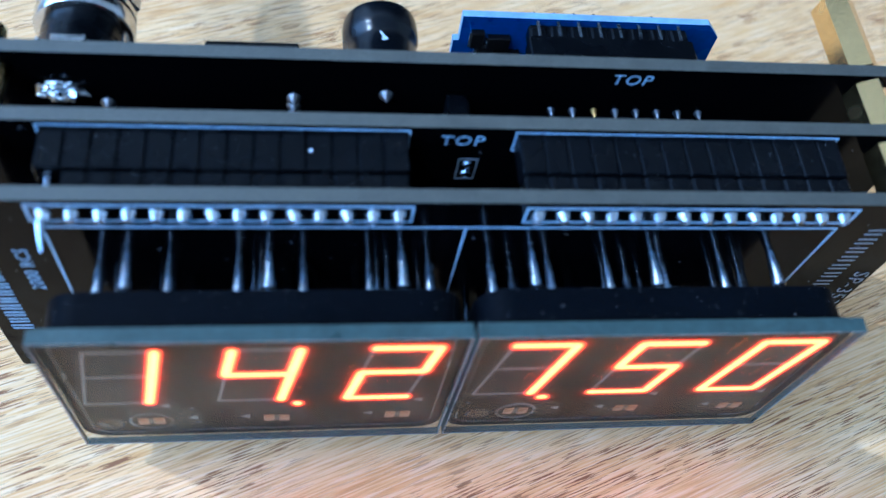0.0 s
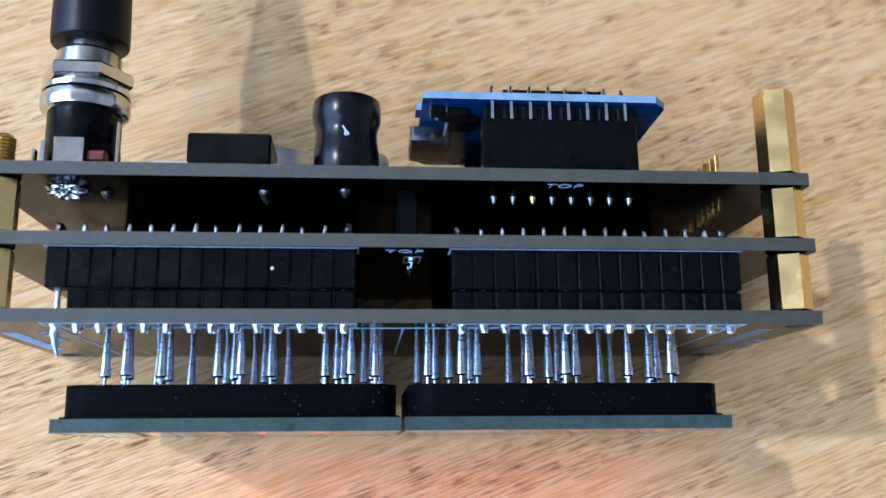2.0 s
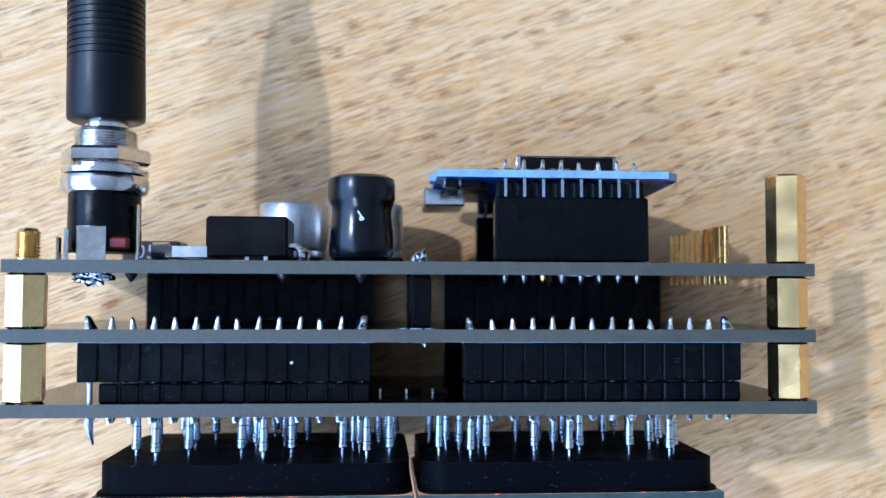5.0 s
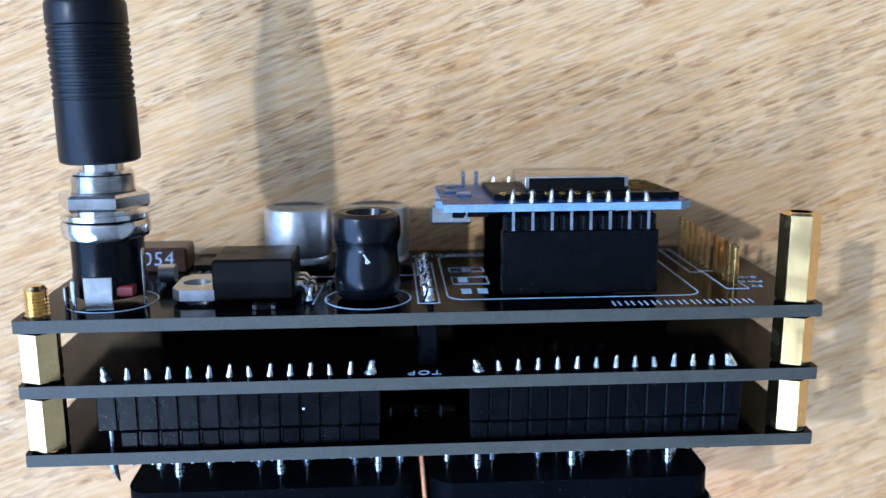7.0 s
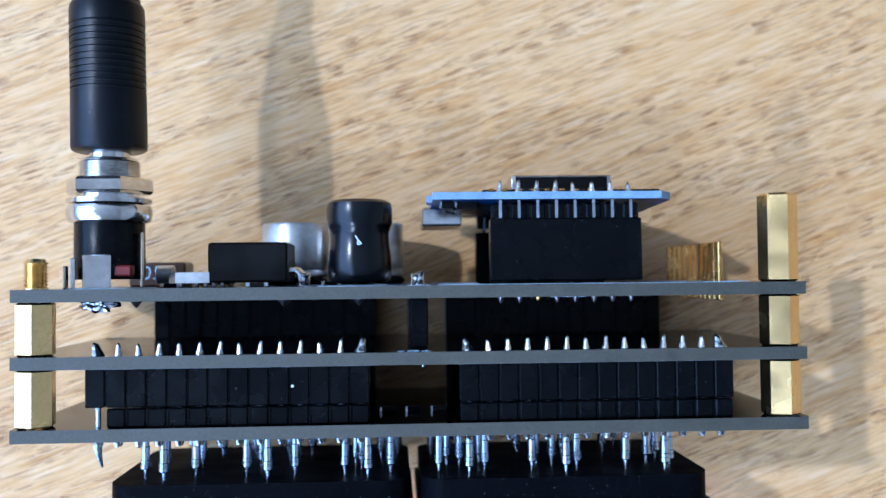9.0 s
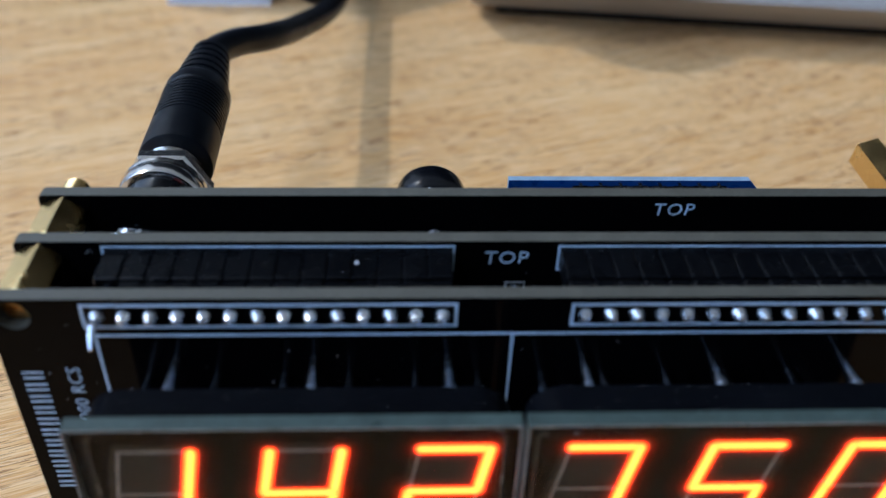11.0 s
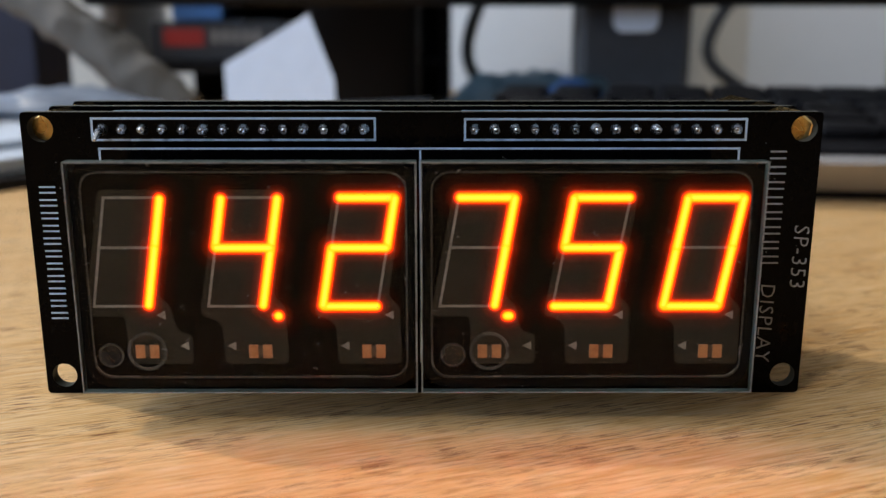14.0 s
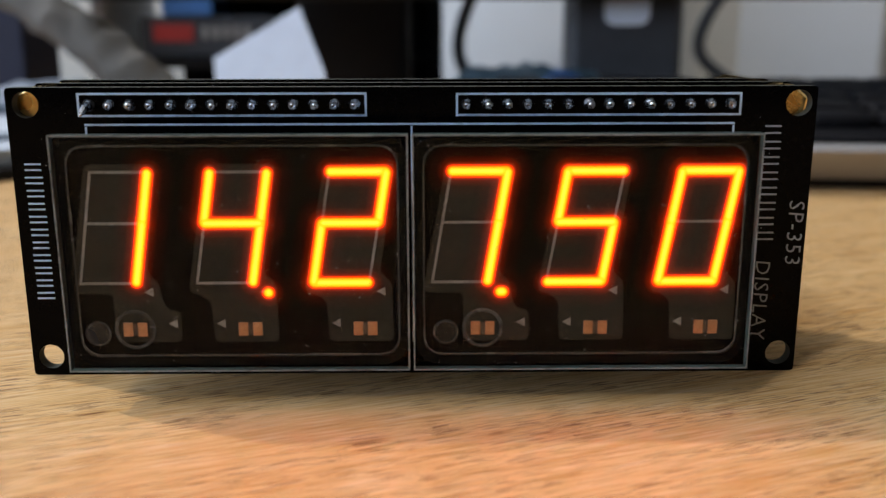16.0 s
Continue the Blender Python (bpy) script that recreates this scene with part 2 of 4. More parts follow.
def box(bm, x0, x1, y0, y1, z0, z1, bev=0.0, seg=1, mi=0, turn=0.0):
    c = ((x0 + x1) / 2, (y0 + y1) / 2, (z0 + z1) / 2)
    m = Matrix.Translation(c) @ Matrix.Rotation(radians(turn), 4, "Z") @ Matrix.Diagonal((x1 - x0, y1 - y0, z1 - z0, 1))
    vs = bmesh.ops.create_cube(bm, size=1, matrix=m)["verts"]
    faces = list({f for v in vs for f in v.link_faces})
    for f in faces:
        f.material_index = mi
    if bev:
        es = list({e for v in vs for e in v.link_edges})
        bmesh.ops.bevel(bm, geom=es, offset=bev, segments=seg, affect="EDGES", profile=0.5)
    return bm


AXES = {"x": ((0, 1, 0), (0, 0, 1), (1, 0, 0)), "y": ((0, 0, 1), (1, 0, 0), (0, 1, 0)), "z": ((1, 0, 0), (0, 1, 0), (0, 0, 1))}


def lathe(bm, centre, axis, profile, n=20, mi=0, phase=0.0, cap=True):
    """Rings of (radius, place along the axis) round a centre."""
    u, v, w = [Vector(a) for a in AXES[axis]]
    c = Vector(centre)
    rings = []
    for r, s in profile:
        rings.append([bm.verts.new(c + w * s + (u * math.cos(k) + v * math.sin(k)) * r) for k in (phase + 2 * math.pi * i / n for i in range(n))])
    for a, b in zip(rings, rings[1:]):
        for i in range(n):
            bm.faces.new((a[i], a[(i + 1) % n], b[(i + 1) % n], b[i])).material_index = mi
    if cap:
        bm.faces.new(rings[0][::-1]).material_index = mi
        bm.faces.new(rings[-1]).material_index = mi
    return bm


def sweep(bm, pts, radii, n=12, mi=0):
    """A round body along points."""
    pts = [Vector(p) for p in pts]
    rings, up = [], Vector((0, 0, 1))
    for i, p in enumerate(pts):
        d = (pts[min(i + 1, len(pts) - 1)] - pts[max(i - 1, 0)]).normalized()
        if abs(d.dot(up)) > 0.95:
            up = Vector((1, 0, 0))
        a = d.cross(up).normalized()
        b = d.cross(a)
        r = radii[i] if isinstance(radii, (list, tuple)) else radii
        rings.append([bm.verts.new(p + (a * math.cos(2 * math.pi * k / n) + b * math.sin(2 * math.pi * k / n)) * r) for k in range(n)])
    for a, b in zip(rings, rings[1:]):
        for k in range(n):
            bm.faces.new((a[k], a[(k + 1) % n], b[(k + 1) % n], b[k])).material_index = mi
    bm.faces.new(rings[0][::-1])
    bm.faces.new(rings[-1])
    bmesh.ops.recalc_face_normals(bm, faces=bm.faces)
    return bm


def rounded(x0, x1, z0, z1, r, n=5):
    out = []
    for cx, cz, a in ((x1 - r, z1 - r, 0), (x0 + r, z1 - r, 90), (x0 + r, z0 + r, 180), (x1 - r, z0 + r, 270)):
        out += [(cx + r * math.cos(radians(a + 90 * i / n)), cz + r * math.sin(radians(a + 90 * i / n))) for i in range(n + 1)]
    return out


def plate(bm, outline, y0, y1, holes=(), mi=0, side=None):
    """A flat plate in the xz plane between two depths, with round holes (x, z, r)."""
    loops = [outline] + [[(x + r * math.cos(2 * math.pi * i / 24), z + r * math.sin(2 * math.pi * i / 24)) for i in range(24)] for x, z, r in holes]
    before = set(bm.faces)
    edges = []
    for lp in loops:
        vs = [bm.verts.new((x, y0, z)) for x, z in lp]
        edges += [bm.edges.new((vs[i], vs[(i + 1) % len(vs)])) for i in range(len(vs))]
    made = [f for f in bmesh.ops.triangle_fill(bm, use_beauty=True, use_dissolve=False, edges=edges)["geom"] if isinstance(f, bmesh.types.BMFace)]
    ext = bmesh.ops.extrude_face_region(bm, geom=made)
    bmesh.ops.translate(bm, verts=[g for g in ext["geom"] if isinstance(g, bmesh.types.BMVert)], vec=(0, y1 - y0, 0))
    fresh = [f for f in bm.faces if f not in before]
    bmesh.ops.recalc_face_normals(bm, faces=fresh)
    bm.normal_update()
    for f in fresh:
        f.material_index = (mi if abs(f.normal.y) > 0.5 else side) if side is not None else mi
    return bm


def line(bm, x0, z0, x1, z1, w, y0, y1):
    d = Vector((x1 - x0, 0, z1 - z0))
    m = Matrix.Translation(((x0 + x1) / 2, (y0 + y1) / 2, (z0 + z1) / 2)) @ Matrix.Rotation(-math.atan2(d.z, d.x), 4, "Y") @ Matrix.Diagonal((d.length + w, abs(y1 - y0), w, 1))
    bmesh.ops.create_cube(bm, size=1, matrix=m)
    return bm


def band(bm, pts, w, y0, y1):
    """A closed printed line of even width round points in the xz plane."""
    n = len(pts)
    rows = []
    for i in range(n):
        p, a, b = Vector(pts[i]), Vector(pts[i - 1]), Vector(pts[(i + 1) % n])
        d1, d2 = (p - a).normalized(), (b - p).normalized()
        m = Vector((-(d1.y + d2.y), d1.x + d2.x)).normalized()
        k = w / 2 / max(0.4, m.dot(Vector((-d1.y, d1.x))))
        rows.append([bm.verts.new((q.x, y, q.y)) for q in (p + m * k, p - m * k) for y in (y0, y1)])
    for i in range(n):
        a, b = rows[i], rows[(i + 1) % n]
        for s, t in ((0, 2), (2, 3), (3, 1), (1, 0)):
            bm.faces.new((a[s], a[t], b[t], b[s]))
    bmesh.ops.recalc_face_normals(bm, faces=bm.faces)
    return bm


def frame_line(bm, x0, x1, z0, z1, w, y0, y1):
    return band(bm, [(x0, z0), (x1, z0), (x1, z1), (x0, z1)], w, y0, y1)


def circle(x, z, r, n=44):
    return [(x + r * math.cos(2 * math.pi * i / n), z + r * math.sin(2 * math.pi * i / n)) for i in range(n)]


def words(text, size, at, turn, rear, parent, mat, name="lettering", flat=False):
    """Printed words on an upright board; turn: degrees in the board's plane; rear: on the side that faces away."""
    cu = bpy.data.curves.new("text", "FONT")
    cu.body, cu.size, cu.extrude, cu.align_x, cu.align_y = text, size * CM, 0.00003, "CENTER", "CENTER"
    cu.resolution_u, cu.offset, cu.shear, cu.space_character = 2, -0.011 * size * CM, 0.08, 1.08
    tmp = bpy.data.objects.new("text", cu)
    me = bpy.data.meshes.new_from_object(tmp)
    bpy.data.objects.remove(tmp)
    me.materials.clear()
    me.materials.append(mat)
    face = Matrix.Rotation(radians(90), 4, "X")
    if rear:
        face = Matrix.Rotation(radians(180), 4, "Z") @ face
    if flat:
        face = Matrix.Identity(4)
    me.transform(face @ Matrix.Rotation(radians(turn), 4, "Z"))
    me.name = name
    return put(name, me, Vector(at) * CM, parent)


def marks(n, step, size, at, upright, parent, mat, depth=0.008, name="printed_mark"):
    """A row of plain bars in place of a printed mark, along z (upright) or x."""
    bm = bmesh.new()
    x, y, z = at
    for i in range(n):
        s = (i - (n - 1) / 2) * step
        tall = size / 2 * (1.0, 0.92, 0.97)[i % 3]
        for off in (-step * 0.24, step * 0.20):
            if upright:
                line(bm, x - tall, z + s + off, x + tall, z + s + off, 0.022, y, y + depth)
            else:
                line(bm, x + s + off, z - tall, x + s + off, z + tall, 0.022, y, y + depth)
    return tagged(part(name, bm, mat, parent), kind="stuff")


# ---- room, closed round the desk ----
def wall(name, x0, x1, y0, y1, z0, z1, mat, label, kind="structure"):
    return tagged(part(name, box(bmesh.new(), x0, x1, y0, y1, z0, z1), mat), label, "wall" if "wall" in name else name, kind=kind)


wall("floor", -130, 220, -230, 110, -80, -75, CARPET, "grey carpet floor of the room under the desk")
wall("ceiling", -130, 220, -230, 110, 212, 218, CEIL_PAINT, "plain white painted room ceiling")
wall("wall_north", -130, 220, 96, 110, -75, 212, WALL_PAINT, "cream painted wall behind the desk")
# unseen wall, made dark so glass and boards reflect little
wall("wall_south", -130, 220, -230, -216, -75, 212, SHADE_WALL, "dark panelled wall opposite the desk")
wall("wall_east", 206, 220, -216, 96, -75, 212, WALL_PAINT, "cream painted wall beside the desk")
ww = bmesh.new()
for y0, y1, z0, z1 in ((-216, 96, -75, 15), (-216, -130, 15, 204), (93, 96, 15, 204), (-216, 96, 204, 212)):
    box(ww, -124, -112, y0, y1, z0, z1)
tagged(part("wall_west", ww, WALL_PAINT), "cream painted wall with a wide window opening", "wall", kind="structure")
sill = part("window_1", box(bmesh.new(), -111.5, -104, -132, 94, 12, 14.6, 0.4), CEIL_PAINT)
tagged(sill, "white painted sill of the sunny window", "window", kind="structure")
for y in (-128.5, -40, 91.5):
    part("window_frame", box(bmesh.new(), -121, -115, y - 1.4, y + 1.4, 15, 204, 0.3), CEIL_PAINT, sill)

# ---- desk ----
desk = base("desk", 0, 20, -75, "light oak laminate desk with fine dark pores", "desk")
part("desktop", box(bmesh.new(), -75, 85, -42, 62, -2.5, 0.0, 0.15, 2), OAK, desk)
for lx in (-72, 82):
    for ly in (-38, 58):
        part("leg", box(bmesh.new(), lx - 2, lx + 2, ly - 2, ly + 2, -75, -2.5, 0.2), DARK_GREY, desk)

# ---- the display stack ----
X0, X1, ZT = -5.03, 5.08, 3.765
HOLES = [(-4.785, 3.555, 0.165), (4.852, 3.555, 0.165), (-4.785, 0.257, 0.165), (4.852, 0.257, 0.165)]
F0, F1, M0, M1, B0, B1 = 0.0, 0.16, 0.90, 1.06, 1.74, 1.90
PITCH = 0.254
clock = base("numeric_display_module", 0, 0.95, 0, "stack of three black circuit boards with two glowing orange digit displays", "display module")


def board(name, y0, y1, label):
    return part(name, plate(bmesh.new(), rounded(X0, X1, 0, ZT, 0.05, 2), y0, y1, HOLES, 0, 1), [MASK, FR4], clock, label)


front = board("display_board", F0, F1, "black circuit board with white printed outlines")
middle = board("driver_board", M0, M1, "black circuit board with rows of solder points")
back = board("controller_board", B0, B1, "black circuit board carrying power parts and a small blue module")
YF = F0 - 0.006


def ink(build, parent, mat=INK, name="printed_outline"):
    bm = bmesh.new()
    build(bm)
    return part(name, bm, mat, parent)


ink(lambda b: frame_line(b, -4.13, -0.568, 3.415, 3.685, 0.028, YF, F0), front)
ink(lambda b: frame_line(b, 0.568, 4.115, 3.415, 3.675, 0.028, YF, F0), front)
for a in ((-4.06, 3.305, 4.045, 3.305), (0, 3.27, 0, 0.45), (-4.06, 3.27, -4.06, 0.45), (4.045, 3.27, 4.045, 0.45)):
    part("printed_line", line(bmesh.new(), *a, 0.026, YF, F0), INK, front)
marks(11, 0.168, 0.20, (-4.77, YF, 1.94), True, front, INK)
words("2000 RCS", 0.20, (-4.36, YF, 2.45), 90, False, front, INK)
marks(8, 0.196, 0.20, (4.55, YF, 2.54), True, front, DIM_INK)
words("DISPLAY", 0.275, (4.55, YF, 0.99), -90, False, front, DIM_INK)
words("SP-353", 0.29, (4.925, YF, 1.89), -90, False, front, DIM_INK)

# solder joints: one mesh of each kind, shared
def joint_mesh(name, sign, lean, tall, r=0.068):
    bm = bmesh.new()
    lathe(bm, (0, 0, 0), "y", [(r * 1.15, 0.0), (r * 1.05, sign * 0.025), (r * 0.82, sign * 0.06), (r * 0.70, sign * 0.09), (r * 0.62, sign * (tall - 0.02)), (r * 0.35, sign * (tall + 0.005)), (0.006, sign * (tall + 0.012))], 10)
    for v in bm.verts:
        v.co.x += lean * v.co.y
        v.co.z -= abs(lean) * abs(v.co.y) * 0.6
    bmesh.ops.recalc_face_normals(bm, faces=bm.faces)
    return finish(name, bm, TIN, Vector((0, 0, 0)))[0]


FRONT_JOINTS = [joint_mesh("solder_joint", -1, l, t) for l, t in ((0.06, 0.085), (-0.12, 0.09), (0.14, 0.075), (0.0, 0.10))]
REAR_JOINTS = [joint_mesh("pin_tip", 1, l, t, 0.041) for l, t in ((0.05, 0.15), (-0.08, 0.13), (0.1, 0.16), (0.0, 0.14))]
BLOBS = [joint_mesh("solder_joint", 1, l, t, 0.075) for l, t in ((0.2, 0.18), (-0.3, 0.15))]
rng = random.Random(4)
ROW_L = [-4.003 + PITCH * i for i in range(14)]
ROW_R = [0.695 + PITCH * i for i in range(14)]
for i, x in enumerate(ROW_L + ROW_R):
    put("solder_joint", rng.choice(FRONT_JOINTS), Vector((x, F0, 3.55)) * CM, front)
    end = i in (0, 13, 14, 27)
    put("pin_tip", rng.choice(BLOBS if end else REAR_JOINTS), Vector((x, M1, 3.55)) * CM, middle)
for x in ROW_L[1:] + ROW_R[:13]:
    put("pin_tip", rng.choice(REAR_JOINTS), Vector((x, M1, 0.24)) * CM, middle)
# the long bent end pin at the corner
part("bent_pin", sweep(bmesh.new(), [(-4.0, 0.5, 3.54), (-4.0, 0.1, 3.54), (-4.01, -0.08, 3.54), (-4.00, -0.22, 3.50), (-3.98, -0.36, 3.45)], [0.032, 0.032, 0.055, 0.038, 0.016], 8), STEEL, front, "long bent tin-plated pin")


# pin headers between the front and middle boards
def header(row, name, y0, y1, z0, z1, label, gap=0.006, bev=0.014, parent=None):
    """A plastic strip of cells, one for each pin."""
    parent = parent or clock
    bm = box(bmesh.new(), row[0] - PITCH / 2 + 0.03, row[-1] + PITCH / 2 - 0.03, y0 + 0.012, y1 - 0.012, z0 + 0.022, z1 - 0.022)
    strip = part(name, bm, PLASTIC, parent, label)
    me = finish("cell", box(bmesh.new(), -PITCH / 2 + gap, PITCH / 2 - gap, y0, y1, z0, z1, bev), PLASTIC, Vector((0, 0, 0)))[0]
    for x in row:
        put("cell", me, Vector((x, 0, 0)) * CM, strip)
    return strip


for row, cut in ((ROW_L, 1), (ROW_R, 0)):
    header(row, "pin_socket", 0.415, M0, 3.42, 3.68, "black plastic socket strip with fourteen cells")
    header(row[cut:], "pin_header", F1, 0.40, 3.435, 3.665, "black plastic pin strip", 0.012, 0.02)
    header(row, "pin_socket", F1, M0, 0.11, 0.37, "black plastic socket strip along the lower edge")
    header(row, "pin_socket", M1, B0, 0.11, 0.37, "black plastic socket strip along the lower edge")
    bm = bmesh.new()
    for x in row:
        box(bm, x - 0.03, x + 0.03, 0.38, 0.44, 3.52, 3.58)
    part("pin_row", bm, STEEL, front)
ink(lambda b: frame_line(b, -4.15, -0.55, 3.39, 3.70, 0.022, M0 - 0.006, M0), middle)
ink(lambda b: frame_line(b, 0.555, 4.13, 3.39, 3.70, 0.022, M0 - 0.006, M0), middle)
words("TOP", 0.235, (0.0, M0 - 0.006, 3.545), 0, False, middle, INK)
words("TOP", 0.235, (1.98, B0 - 0.006, 3.575), 0, False, back, INK)
words("TOP", 0.22, (0.0, M1 + 0.006, 3.60), 0, True, middle, INK)
part("dust_speck", lathe(bmesh.new(), (-1.548, 0.65, 3.683), "z", [(0.022, 0), (0.016, 0.012), (0.004, 0.016)], 6), WHITE_PAPER, middle)
ink(lambda b: frame_line(b, 0.02, 0.22, 2.86, 3.22, 0.016, M0 - 0.006, M0), middle, DIM_INK)
for z in (3.13, 2.96, 2.55, 2.30):
    part("solder_joint", lathe(bmesh.new(), (0.12, 0, z), "y", [(0.06, M0), (0.05, M0 - 0.03), (0.02, M0 - 0.05), (0.015, M0 - 0.09)], 8), STEEL, middle)
for x in (-0.35, 0.0, 0.35):
    bm = box(bmesh.new(), x - 0.10, x + 0.10, F1, F1 + 0.06, 2.55, 2.68, 0.01)
    part("chip_resistor", bm, CHIP, front)
    part("resistor_end", box(bmesh.new(), x - 0.12, x - 0.09, F1, F1 + 0.065, 2.545, 2.685), TIN, front)

# upright strip between the middle and back boards
zz = [1.12 + PITCH * i for i in range(9)]
strip = part("pin_header", box(bmesh.new(), -0.05, 0.18, M1, B0, zz[0] - 0.1, zz[-1] + 0.1), PLASTIC, clock, "black plastic pin strip between two boards")
for z in zz:
    part("cell", box(bmesh.new(), -0.06, 0.19, M1 + 0.004, B0 - 0.004, z - 0.12, z + 0.12, 0.03), PLASTIC, strip)
for i, z in enumerate(zz):
    put("solder_joint", BLOBS[i % 2], Vector((0.07, B1, z)) * CM, back)
ink(lambda b: frame_line(b, -0.07, 0.205, 0.98, 3.32, 0.022, B1, B1 + 0.006), back)


# ---- brass standoffs ----
def hexagon(y0, y1, label):
    bm = bmesh.new()
    r = 0.25
    lathe(bm, (0, 0, 0), "y", [(0.135, y0), (r - 0.04, y0), (r, y0 + 0.03), (r, y1 - 0.03), (r - 0.04, y1), (0.135, y1)], 6, phase=radians(9), cap=False)
    lathe(bm, (0, 0, 0), "y", [(0.133, y0), (0.133, y1)], 16, cap=False)
    bmesh.ops.bridge_loops(bm, edges=[e for e in bm.edges if e.is_boundary and all(abs(v.co.y - y0) < 1e-6 for v in e.verts)])
    bmesh.ops.bridge_loops(bm, edges=[e for e in bm.edges if e.is_boundary and all(abs(v.co.y - y1) < 1e-6 for v in e.verts)])
    lathe(bm, (0, 0, 0), "y", [(0.1325, y1 - 0.12), (0.1325, y1 - 0.06)], 16)
    bmesh.ops.recalc_face_normals(bm, faces=bm.faces)
    return finish("standoff", bm, BRASS, Vector((0, 0, 0)))[0], label


for y0, y1 in ((F1, M0), (M1, B0)):
    me, lab = hexagon(y0, y1, "short hexagonal brass standoff")
    for x in (-4.785, 4.80):
        tagged(put("standoff", me, Vector((x, 0, 3.52)) * CM, clock), lab)
me, lab = hexagon(B1, 3.06, "long hexagonal brass standoff")
tagged(put("standoff", me, Vector((4.80, 0, 3.52)) * CM, clock), lab)
prof = []
for i in range(8):
    y = B1 + 0.02 + i * 0.045
    prof += [(0.15, y), (0.125, y + 0.022)]
part("threaded_stud", lathe(bmesh.new(), (-4.785, 0, 3.52), "y", [(0.15, B1 - 0.1)] + prof + [(0.12, 2.27), (0.10, 2.29)], 16), BRASS, clock, "short threaded brass stud")


# ---- display tubes ----
SLANT = 0.168
DIGIT_W, Z_LOW, Z_HIGH = 0.655, 1.55, 2.87
ZM = (Z_LOW + Z_HIGH) / 2 + 0.06
LIT = {"1": "bc", "4": "fgbc", "2": "abged", "7": "abc", "5": "afgcd", "0": "abcdef"}


def digit_ends(x):
    def at(u, z):
        return x + u + (z - Z_LOW) * SLANT, z
    tl, tr, ml, mr, bl, br = at(0, Z_HIGH), at(DIGIT_W, Z_HIGH), at(0, ZM), at(DIGIT_W, ZM), at(0, Z_LOW), at(DIGIT_W, Z_LOW)
    return {"a": (tl, tr), "b": (tr, mr), "c": (mr, br), "d": (bl, br), "e": (ml, bl), "f": (tl, ml), "g": (ml, mr)}


def glow_strip(p, q, y, w):
    """A flat strip of glow over a cathode, its brightness falling off sideways; the wide outer rings paint bloom."""
    bm = bmesh.new()
    layer = bm.verts.layers.float.new("glow")
    p, q = Vector((p[0], 0, p[1])), Vector((q[0], 0, q[1]))
    d = (q - p).normalized()
    p, q = p + d * 0.015, q - d * 0.015
    s = Vector((-d.z, 0, d.x))
    levels = [0.0, 0.085, 0.16, 0.235, 0.36, 0.60, 1.0]
    bright = [1.0, 0.90, 0.79, 0.60, 0.38, 0.16, 0.0]
    ways = [(q, d * math.sin(a) + s * math.cos(a)) for a in [math.pi * k / 8 for k in range(9)]]
    ways += [(p, -d * math.sin(a) - s * math.cos(a)) for a in [math.pi * k / 8 for k in range(9)]]
    rings = []
    for lv, b in zip(levels, bright):
        ring = []
        for c, way in ways:
            v = bm.verts.new(c + way * w * lv + Vector((0, y, 0)))
            v[layer] = b
            ring.append(v)
        rings.append(ring)
    n = len(ways)
    for a, b in zip(rings, rings[1:]):
        for i in range(n):
            bm.faces.new((a[i], a[(i + 1) % n], b[(i + 1) % n], b[i]))
    bmesh.ops.remove_doubles(bm, verts=bm.verts, dist=1e-5)
    return bm


def soft_corners(pts, r):
    """An outline with each corner cut back to a short curve."""
    out = []
    for i, p in enumerate(pts):
        p, a, b = Vector(p), Vector(pts[i - 1]), Vector(pts[(i + 1) % len(pts)])
        u = p + (a - p).normalized() * min(r, (a - p).length * 0.45)
        v = p + (b - p).normalized() * min(r, (b - p).length * 0.45)
        out += [tuple(u), tuple(p * 0.5 + u * 0.25 + v * 0.25), tuple(v)]
    return out


